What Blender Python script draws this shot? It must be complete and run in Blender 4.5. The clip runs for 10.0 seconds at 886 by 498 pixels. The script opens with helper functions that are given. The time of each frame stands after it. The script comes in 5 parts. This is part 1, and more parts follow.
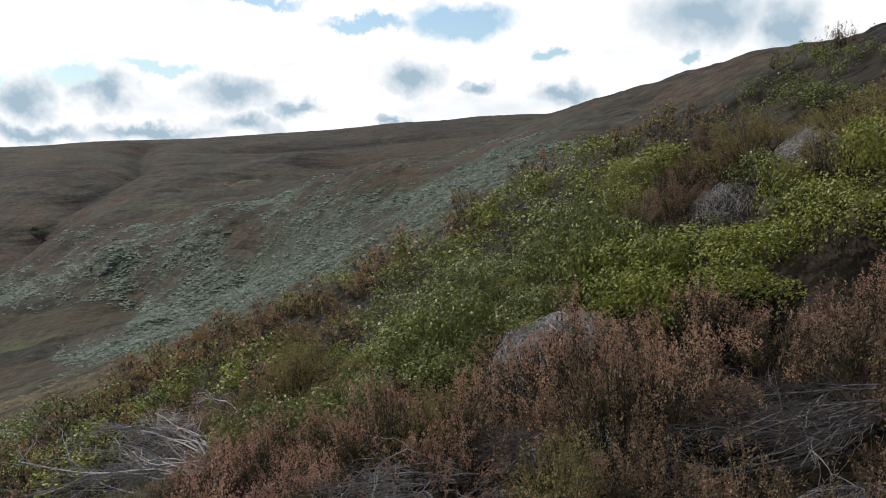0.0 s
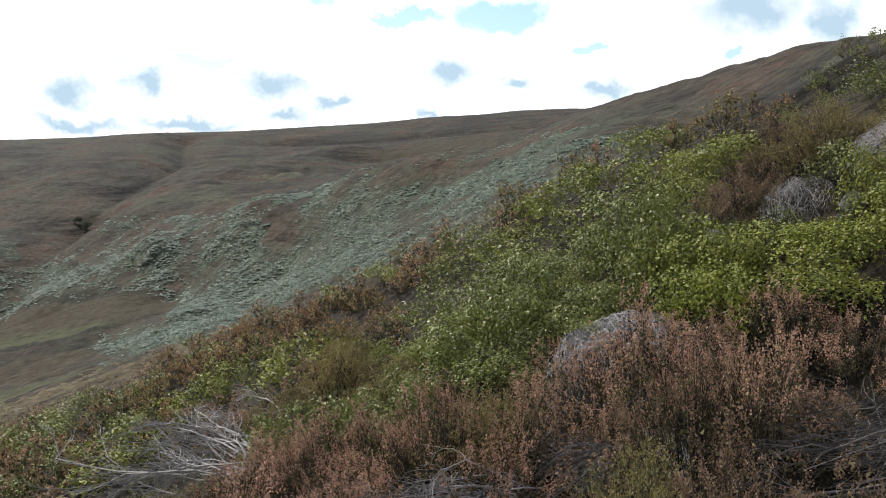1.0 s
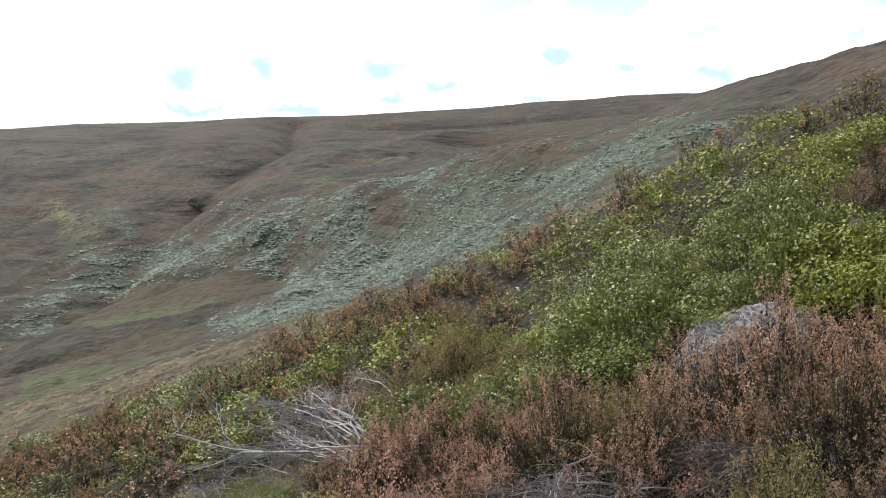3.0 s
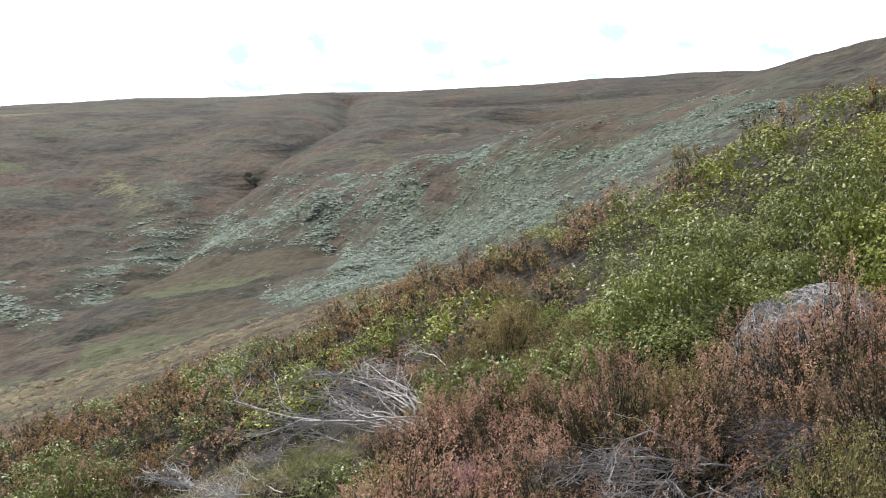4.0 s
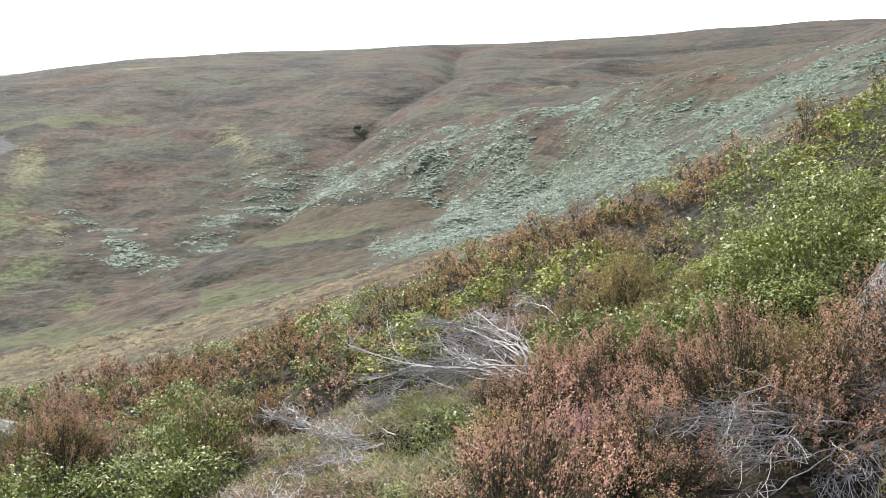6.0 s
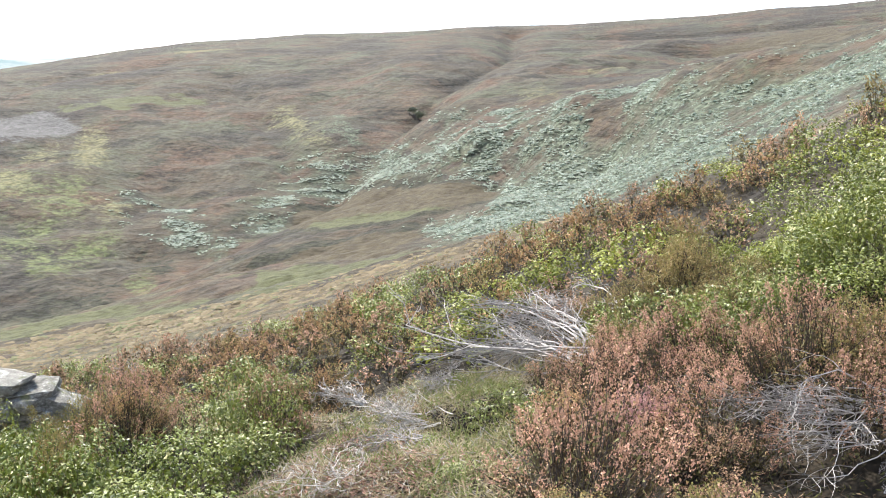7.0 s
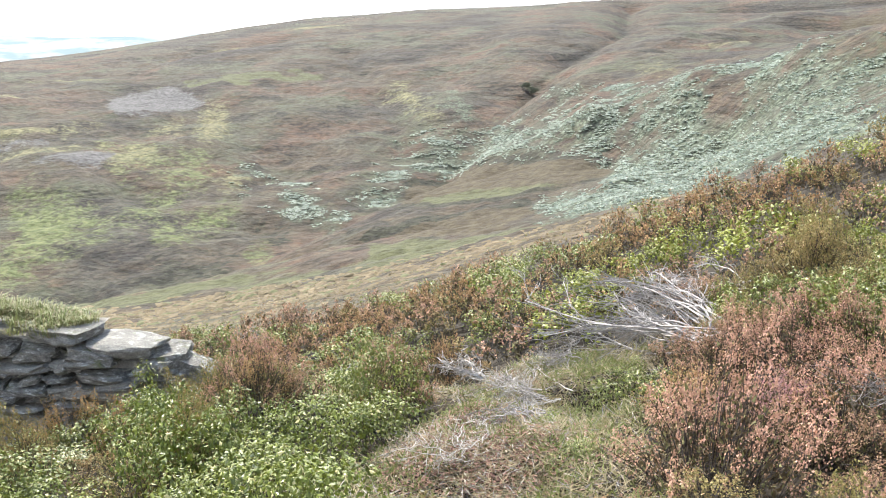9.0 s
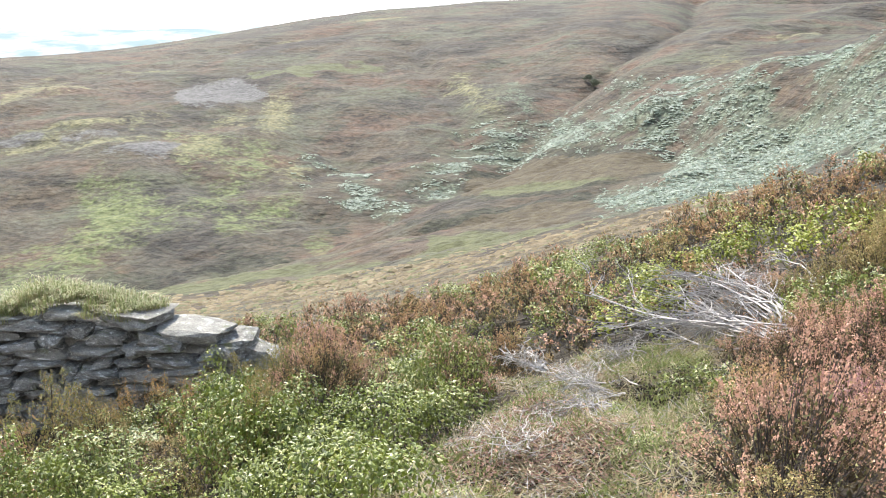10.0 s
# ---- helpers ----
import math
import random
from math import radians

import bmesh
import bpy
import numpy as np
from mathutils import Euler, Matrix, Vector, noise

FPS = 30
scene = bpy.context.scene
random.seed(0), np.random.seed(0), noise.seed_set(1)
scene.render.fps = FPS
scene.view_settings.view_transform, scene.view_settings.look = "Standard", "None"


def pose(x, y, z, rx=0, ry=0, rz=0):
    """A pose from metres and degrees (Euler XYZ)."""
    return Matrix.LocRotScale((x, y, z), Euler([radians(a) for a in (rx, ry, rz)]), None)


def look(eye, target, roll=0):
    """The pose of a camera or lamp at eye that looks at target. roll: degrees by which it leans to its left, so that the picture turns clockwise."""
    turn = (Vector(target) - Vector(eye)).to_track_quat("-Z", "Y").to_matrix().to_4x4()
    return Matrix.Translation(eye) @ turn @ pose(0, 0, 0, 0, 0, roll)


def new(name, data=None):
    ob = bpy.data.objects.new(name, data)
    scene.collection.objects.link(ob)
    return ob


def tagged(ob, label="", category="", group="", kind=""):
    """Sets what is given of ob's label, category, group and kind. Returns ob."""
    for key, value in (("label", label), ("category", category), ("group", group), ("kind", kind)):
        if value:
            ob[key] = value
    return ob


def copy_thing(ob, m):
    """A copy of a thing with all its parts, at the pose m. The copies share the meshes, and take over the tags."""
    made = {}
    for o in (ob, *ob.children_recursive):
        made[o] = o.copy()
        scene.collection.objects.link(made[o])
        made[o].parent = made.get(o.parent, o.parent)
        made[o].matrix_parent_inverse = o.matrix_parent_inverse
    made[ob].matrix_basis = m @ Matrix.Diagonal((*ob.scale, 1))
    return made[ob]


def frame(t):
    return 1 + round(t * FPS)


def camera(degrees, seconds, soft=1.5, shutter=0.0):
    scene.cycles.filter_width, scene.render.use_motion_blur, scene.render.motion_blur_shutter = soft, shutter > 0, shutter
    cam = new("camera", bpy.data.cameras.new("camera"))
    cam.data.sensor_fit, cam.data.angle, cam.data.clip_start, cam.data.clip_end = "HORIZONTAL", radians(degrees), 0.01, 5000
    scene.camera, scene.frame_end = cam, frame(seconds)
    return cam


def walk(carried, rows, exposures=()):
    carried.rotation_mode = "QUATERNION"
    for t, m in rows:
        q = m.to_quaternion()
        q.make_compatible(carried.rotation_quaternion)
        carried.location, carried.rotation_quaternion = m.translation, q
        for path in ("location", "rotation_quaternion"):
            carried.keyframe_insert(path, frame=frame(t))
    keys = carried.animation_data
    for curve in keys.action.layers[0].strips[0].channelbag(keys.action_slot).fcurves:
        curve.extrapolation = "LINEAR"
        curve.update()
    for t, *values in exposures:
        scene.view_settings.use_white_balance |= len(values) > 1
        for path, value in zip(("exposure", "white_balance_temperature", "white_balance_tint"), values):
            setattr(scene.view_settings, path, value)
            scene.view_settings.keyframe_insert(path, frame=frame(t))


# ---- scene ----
# ---------------------------------------------------------------- camera and its walk
cam = camera(50.7, 10.0, soft=1.0)
PATH = [
    (0.0, 0.000, 0.000, 1.600, 84.80, 1.00, -0.09),
    (0.5, -0.060, 0.172, 1.586, 84.62, 0.86, 0.87),
    (1.0, -0.109, 0.326, 1.573, 84.48, 0.58, 2.22),
    (1.5, -0.163, 0.448, 1.562, 84.46, 0.41, 3.73),
    (2.0, -0.191, 0.493, 1.559, 84.33, 0.39, 5.27),
    (2.5, -0.205, 0.487, 1.558, 84.08, 0.38, 6.94),
    (4.0, -0.249, 0.437, 1.541, 82.20, -0.22, 11.86),
    (4.5, -0.263, 0.426, 1.533, 81.43, -0.32, 13.48),
    (5.0, -0.272, 0.414, 1.528, 80.69, -0.25, 15.11),
    (5.5, -0.279, 0.408, 1.525, 79.98, -0.13, 16.75),
    (7.0, -0.318, 0.396, 1.504, 78.28, 0.13, 21.72),
    (7.5, -0.335, 0.392, 1.500, 77.83, 0.28, 23.40),
    (8.0, -0.352, 0.379, 1.501, 77.42, 0.38, 25.06),
    (8.5, -0.371, 0.368, 1.499, 77.09, 0.45, 26.79),
    (9.0, -0.390, 0.358, 1.496, 76.85, 0.47, 28.54),
    (9.5, -0.406, 0.342, 1.492, 76.64, 0.48, 30.36),
    (10.0, -0.422, 0.332, 1.488, 76.41, 0.56, 32.22)]
EXPOSURES = [(0.0, -0.46), (1.0, 0.02), (2.5, 0.34), (4.5, 0.72), (5.5, 0.92), (6.3, 1.22), (7.0, 1.45), (8.0, 1.58), (10.0, 1.58)]
walk(cam, [(t, pose(*row)) for t, *row in PATH], EXPOSURES)
# ---------------------------------------------------------------- daylight: broken bright cloud, a veiled sun ahead
SUN_ELEVATION, SUN_BEARING = 50.0, -48.0
world = bpy.data.worlds.new("sky")
scene.world = world
world.use_nodes = True
wn, wl = world.node_tree.nodes, world.node_tree.links
wn.clear()
w_out, w_bg = wn.new("ShaderNodeOutputWorld"), wn.new("ShaderNodeBackground")
sky = wn.new("ShaderNodeTexSky")
sky.sky_type, sky.sun_disc = "NISHITA", False
sky.sun_elevation, sky.sun_rotation = radians(SUN_ELEVATION), radians(SUN_BEARING)
w_coord = wn.new("ShaderNodeTexCoord")
w_vec = wn.new("ShaderNodeMapping")  # clouds a little flatter than they are wide
w_vec.inputs["Scale"].default_value = (1.0, 1.0, 2.3)
wl.new(w_coord.outputs["Generated"], w_vec.inputs[0])


def sky_noise(scale, detail, rough, shift, lo, hi):
    n, r = wn.new("ShaderNodeTexNoise"), wn.new("ShaderNodeMapRange")
    m = wn.new("ShaderNodeMapping")
    m.inputs["Location"].default_value = (shift, shift * 1.7, 0)
    n.inputs["Scale"].default_value, n.inputs["Detail"].default_value, n.inputs["Roughness"].default_value = scale, detail, rough
    r.inputs[1].default_value, r.inputs[2].default_value = lo, hi
    wl.new(w_vec.outputs[0], m.inputs[0]); wl.new(m.outputs[0], n.inputs["Vector"]); wl.new(n.outputs[0], r.inputs[0])
    return r.outputs[0]


def sky_math(op, a, b):
    m = wn.new("ShaderNodeMath")
    m.operation, m.use_clamp = op, True
    for i, v in enumerate((a, b)):
        if isinstance(v, float):
            m.inputs[i].default_value = v
        else:
            wl.new(v, m.inputs[i])
    return m.outputs[0]


w_up = wn.new("ShaderNodeSeparateXYZ")
wl.new(w_coord.outputs["Generated"], w_up.inputs[0])
low_sky = wn.new("ShaderNodeMapRange")  # towards the horizon the clouds crowd together
low_sky.inputs[1].default_value, low_sky.inputs[2].default_value = 0.42, 0.24
wl.new(w_up.outputs[2], low_sky.inputs[0])
# where a cloud stands: bearing and height in degrees, ragged at the edge
w_bearing = wn.new("ShaderNodeMath"); w_bearing.operation = "ARCTAN2"
wl.new(w_up.outputs[0], w_bearing.inputs[0]); wl.new(w_up.outputs[1], w_bearing.inputs[1])
w_rise = wn.new("ShaderNodeMath"); w_rise.operation = "ARCSINE"
wl.new(w_up.outputs[2], w_rise.inputs[0])
w_place = wn.new("ShaderNodeCombineXYZ")
wl.new(w_bearing.outputs[0], w_place.inputs[0]); wl.new(w_rise.outputs[0], w_place.inputs[1])
w_rag = wn.new("ShaderNodeTexNoise")
w_rag.inputs["Scale"].default_value, w_rag.inputs["Detail"].default_value, w_rag.inputs["Roughness"].default_value = 26.0, 6.0, 0.62
wl.new(w_coord.outputs["Generated"], w_rag.inputs["Vector"])
w_shift = wn.new("ShaderNodeVectorMath"); w_shift.operation = "MULTIPLY_ADD"
w_shift.inputs[1].default_value = (0.075, 0.05, 0.0)
wl.new(w_rag.outputs["Color"], w_shift.inputs[0]); wl.new(w_place.outputs[0], w_shift.inputs[2])


def sky_patches(patches, hard):
    """Rounded patches of sky: bearing, height, half width and half height in degrees."""
    total = 0.0
    for bearing, rise, wide, tall in patches:
        away, size, reach, edge = wn.new("ShaderNodeVectorMath"), wn.new("ShaderNodeVectorMath"), wn.new("ShaderNodeVectorMath"), wn.new("ShaderNodeMapRange")
        away.operation, size.operation, reach.operation = "SUBTRACT", "MULTIPLY", "LENGTH"
        away.inputs[1].default_value = (radians(bearing) + 0.0375, radians(rise) + 0.025, 0.0)
        size.inputs[1].default_value = (1 / radians(wide), 1 / radians(tall), 0.0)
        edge.inputs[1].default_value, edge.inputs[2].default_value = 1.3, hard
        wl.new(w_shift.outputs[0], away.inputs[0]); wl.new(away.outputs[0], size.inputs[0])
        wl.new(size.outputs[0], reach.inputs[0]); wl.new(reach.outputs["Value"], edge.inputs[0])
        total = sky_math("MAXIMUM", total, edge.outputs[0])
    return total


GREY_CLOUDS = [(-23.7, 4.0, 1.8, 1.1), (-19.4, 4.4, 1.8, 1.1), (-12.3, 4.4, 2.8, 1.0), (-1.8, 5.1, 2.0, 1.0), (15.7, 8.3, 3.8, 1.7), (20.0, 7.3, 1.9, 1.9), (7.5, 3.9, 2.1, 0.7), (-11.8, 2.6, 2.2, 0.6), (-17.0, 2.2, 3.8, 0.5), (-23.4, 2.2, 3.1, 0.5), (-8.8, 3.5, 1.8, 0.5), (2.4, 4.4, 0.8, 0.5), (-2.6, 2.6, 1.0, 0.3)]
BLUE_GAPS = [(-4.3, 8.5, 2.6, 0.4), (1.3, 8.5, 2.8, 1.0), (-16.2, 5.9, 1.9, 0.3), (-21.3, 5.3, 1.6, 0.6), (-10.3, 9.7, 2.4, 0.3), (6.7, 6.4, 0.9, 0.4), (15.2, 6.0, 0.6, 0.4), (-24.8, 5.2, 0.7, 0.4)]
cloud_cover = sky_math("SUBTRACT", sky_math("MAXIMUM", sky_noise(3.4, 8, 0.58, 5.3, 0.55, 0.63), low_sky.outputs[0]), sky_patches(BLUE_GAPS, 0.7))
cloud_grey = sky_math("MAXIMUM", sky_math("MULTIPLY", sky_noise(8.5, 7, 0.52, 7.7, 0.56, 0.70), 0.35), sky_patches(GREY_CLOUDS, 0.3))
w_tint = wn.new("ShaderNodeMix"); w_tint.data_type = "RGBA"
w_tint.inputs[6].default_value = (1.46, 1.47, 1.49, 1)
w_tint.inputs[7].default_value = (0.55, 0.73, 0.88, 1)
wl.new(cloud_grey, w_tint.inputs[0])
w_skygain = wn.new("ShaderNodeMix"); w_skygain.data_type = "RGBA"; w_skygain.blend_type = "MULTIPLY"
w_skygain.inputs[0].default_value = 1.0
w_skygain.inputs[7].default_value = (0.15, 0.165, 0.17, 1)
wl.new(sky.outputs[0], w_skygain.inputs[6])
w_mix = wn.new("ShaderNodeMix"); w_mix.data_type = "RGBA"
wl.new(cloud_cover, w_mix.inputs[0]); wl.new(w_skygain.outputs[2], w_mix.inputs[6]); wl.new(w_tint.outputs[2], w_mix.inputs[7])
wl.new(w_mix.outputs[2], w_bg.inputs[0])
w_bg.inputs[1].default_value = 1.0
wl.new(w_bg.outputs[0], w_out.inputs[0])
sun = new("sun", bpy.data.lights.new("sun", "SUN"))
sun.data.energy, sun.data.angle, sun.data.color = 5.0, radians(0.7), (1.0, 0.95, 0.86)
sun.matrix_world = look((0, 0, 0), (-math.sin(radians(SUN_BEARING)) * math.cos(radians(SUN_ELEVATION)),
                                    -math.cos(radians(SUN_BEARING)) * math.cos(radians(SUN_ELEVATION)), -math.sin(radians(SUN_ELEVATION))))
# ---------------------------------------------------------------- materials
class Nodes:
    """A few shortcuts to build one node material."""

    def __init__(self, name, rough=0.7, specular=0.3):
        self.mat = bpy.data.materials.new(name)
        self.mat.use_nodes = True
        self.n, self.l = self.mat.node_tree.nodes, self.mat.node_tree.links
        self.bsdf = self.n["Principled BSDF"]
        self.bsdf.inputs["Roughness"].default_value = rough
        self.bsdf.inputs["Specular IOR Level"].default_value = specular
        self.geo = self.n.new("ShaderNodeNewGeometry")
        self.info = self.n.new("ShaderNodeObjectInfo")

    def noise(self, scale, detail=4, rough=0.6, lo=0.35, hi=0.65, stretch=None, where=None):
        t, r = self.n.new("ShaderNodeTexNoise"), self.n.new("ShaderNodeMapRange")
        t.inputs["Scale"].default_value, t.inputs["Detail"].default_value, t.inputs["Roughness"].default_value = scale, detail, rough
        r.inputs[1].default_value, r.inputs[2].default_value = lo, hi
        source = where or self.geo.outputs["Position"]
        if stretch:
            m = self.n.new("ShaderNodeMapping")
            m.inputs["Scale"].default_value = stretch
            self.l.new(source, m.inputs[0])
            source = m.outputs[0]
        self.l.new(source, t.inputs["Vector"]); self.l.new(t.outputs[0], r.inputs[0])
        return r.outputs[0]

    def attribute(self, name):
        a = self.n.new("ShaderNodeAttribute")
        a.attribute_name = name
        return a.outputs["Fac"]

    def math(self, op, a, b):
        m = self.n.new("ShaderNodeMath")
        m.operation = op
        for i, v in enumerate((a, b)):
            if isinstance(v, (int, float)):
                m.inputs[i].default_value = v
            else:
                self.l.new(v, m.inputs[i])
        return m.outputs[0]

    def mix(self, fac, a, b, blend="MIX"):
        m = self.n.new("ShaderNodeMix")
        m.data_type, m.blend_type = "RGBA", blend
        for i, v in ((0, fac), (6, a), (7, b)):
            if isinstance(v, (int, float)):
                m.inputs[i].default_value = v
            elif isinstance(v, tuple):
                m.inputs[i].default_value = (*v, 1)
            else:
                self.l.new(v, m.inputs[i])
        return m.outputs[2]

    def bump(self, heightmap, strength, distance):
        b = self.n.new("ShaderNodeBump")
        b.inputs["Strength"].default_value, b.inputs["Distance"].default_value = strength, distance
        self.l.new(heightmap, b.inputs["Height"])
        self.l.new(b.outputs[0], self.bsdf.inputs["Normal"])

    def done(self, colour):
        if isinstance(colour, tuple):
            self.bsdf.inputs["Base Color"].default_value = (*colour, 1)
        else:
            self.l.new(colour, self.bsdf.inputs["Base Color"])
        return self.mat


def leafy(name, dark, light, odd, rough=0.5, specular=0.4, odd_share=0.12, glow=0.0, cast=0.5, grain=0.42):
    """Foliage: every leaf its own tone, every plant its own cast, a few odd leaves."""
    m = Nodes(name, rough, specular)
    island = m.geo.outputs["Random Per Island"]
    c = m.mix(m.math("ADD", m.math("MULTIPLY", island, grain), m.math("MULTIPLY", m.attribute("tone"), 1.0 - grain)), dark, light)
    c = m.mix(m.math("MULTIPLY", m.info.outputs["Random"], cast), c, m.mix(0.5, c, odd))
    c = m.mix(m.math("LESS_THAN", m.math("FRACT", m.math("MULTIPLY", island, 37.0), 0), odd_share), c, odd)
    c = m.mix(m.noise(1.3, 3), c, m.mix(1.0, c, (0.72, 0.74, 0.7), "MULTIPLY"))
    if glow:
        m.bsdf.inputs["Transmission Weight"].default_value = 0.0
        m.bsdf.inputs["Subsurface Weight"].default_value = 0.0
        mixer, trans, out = m.n.new("ShaderNodeMixShader"), m.n.new("ShaderNodeBsdfTranslucent"), m.n["Material Output"]
        m.l.new(c, trans.inputs[0])
        mixer.inputs[0].default_value = glow
        m.l.new(m.bsdf.outputs[0], mixer.inputs[1]); m.l.new(trans.outputs[0], mixer.inputs[2]); m.l.new(mixer.outputs[0], out.inputs[0])
    return m.done(c)


def twiggy(name, dark, light, rough=0.75):
    m = Nodes(name, rough, 0.25)
    c = m.mix(m.geo.outputs["Random Per Island"], dark, light)
    c = m.mix(m.noise(60, 3), c, m.mix(1.0, c, (0.6, 0.58, 0.55), "MULTIPLY"))
    return m.done(c)


M_BILBERRY = leafy("bilberry_leaf", (0.02, 0.034, 0.005), (0.225, 0.26, 0.036), (0.42, 0.38, 0.17), 0.45, 0.28, 0.05, 0.14, 0.25)
M_BRIGHT = leafy("bilberry_leaf_yellow", (0.042, 0.064, 0.008), (0.31, 0.33, 0.038), (0.40, 0.34, 0.13), 0.5, 0.26, 0.04, 0.16, 0.4)
M_BILB_STEM = twiggy("bilberry_stem", (0.05, 0.06, 0.02), (0.12, 0.11, 0.05))
M_RUST = leafy("heather_bloom_rust", (0.14, 0.07, 0.047), (0.68, 0.39, 0.285), (0.39, 0.28, 0.145), 0.75, 0.2, 0.10, 0.12, 0.65, 0.2)
M_ORANGE = leafy("heather_bloom_orange", (0.14, 0.072, 0.036), (0.60, 0.355, 0.19), (0.34, 0.28, 0.11), 0.75, 0.2, 0.15, 0.12, 0.8, 0.2)
M_BROWN = leafy("heather_bloom_brown", (0.12, 0.072, 0.05), (0.36, 0.235, 0.165), (0.27, 0.18, 0.085), 0.8, 0.2, 0.15, 0.2, 0.5, 0.2)
M_PINK = leafy("heather_bloom_pink", (0.22, 0.10, 0.095), (0.60, 0.36, 0.34), (0.50, 0.24, 0.26), 0.7, 0.2, 0.2, 0.25, 0.5, 0.2)
M_GREENHEATH = leafy("heather_shoot_green", (0.075, 0.078, 0.026), (0.32, 0.29, 0.10), (0.36, 0.23, 0.11), 0.7, 0.25, 0.15, 0.14, 0.8, 0.25)
M_HEATHLEAF = leafy("heather_leaf", (0.027, 0.02, 0.012), (0.15, 0.108, 0.055), (0.16, 0.15, 0.062), 0.75, 0.2, 0.2, 0.08)
M_HEATHSTEM = twiggy("heather_stem", (0.03, 0.023, 0.02), (0.085, 0.068, 0.058))
M_DEAD = twiggy("dead_twig", (0.17, 0.155, 0.145), (0.46, 0.43, 0.41))
M_GREYMAT = twiggy("grey_dead_heather", (0.12, 0.112, 0.112), (0.50, 0.475, 0.48))
M_BARESTEM = twiggy("bare_stem", (0.06, 0.052, 0.048), (0.25, 0.225, 0.215))
M_BLEACHED = twiggy("bleached_twig", (0.38, 0.35, 0.32), (0.62, 0.58, 0.53))
M_STRAW = leafy("straw", (0.17, 0.125, 0.075), (0.52, 0.43, 0.27), (0.16, 0.14, 0.06), 0.7, 0.25, 0.2, 0.2)
M_GRASS = leafy("moor_grass", (0.085, 0.105, 0.028), (0.27, 0.29, 0.095), (0.30, 0.26, 0.14), 0.6, 0.3, 0.2, 0.3)
M_TURF = leafy("turf_grass", (0.10, 0.13, 0.035), (0.28, 0.31, 0.115), (0.36, 0.33, 0.18), 0.6, 0.3, 0.2, 0.3)
M_MOSS = leafy("moss", (0.035, 0.042, 0.012), (0.11, 0.12, 0.032), (0.14, 0.10, 0.045), 0.85, 0.15, 0.2, 0.1)
M_LITTER = leafy("litter", (0.03, 0.022, 0.015), (0.13, 0.085, 0.055), (0.2, 0.14, 0.09), 0.85, 0.15, 0.2, 0.0)
M_REDLITTER = leafy("red_litter", (0.13, 0.065, 0.05), (0.42, 0.23, 0.17), (0.40, 0.34, 0.26), 0.8, 0.2, 0.2, 0.1)
M_FROND = leafy("bracken_frond", (0.15, 0.185, 0.145), (0.33, 0.385, 0.32), (0.19, 0.185, 0.125), 0.55, 0.35, 0.06, 0.35)
M_MOORCLUMP = leafy("moor_heather", (0.058, 0.048, 0.038), (0.112, 0.09, 0.068), (0.085, 0.08, 0.05), 0.85, 0.15, 0.15, 0.0)
M_THORN = leafy("thorn_leaf", (0.045, 0.055, 0.035), (0.13, 0.145, 0.095), (0.12, 0.12, 0.08), 0.6, 0.25, 0.1, 0.2)
M_DRYTUFT = leafy("dry_tuft", (0.085, 0.064, 0.037), (0.175, 0.13, 0.078), (0.095, 0.095, 0.045), 0.85, 0.15, 0.2, 0.0, 0.5, 0.3)
M_DRYGRASS = leafy("dry_grass", (0.15, 0.11, 0.05), (0.33, 0.25, 0.12), (0.15, 0.15, 0.05), 0.75, 0.2, 0.2, 0.2)


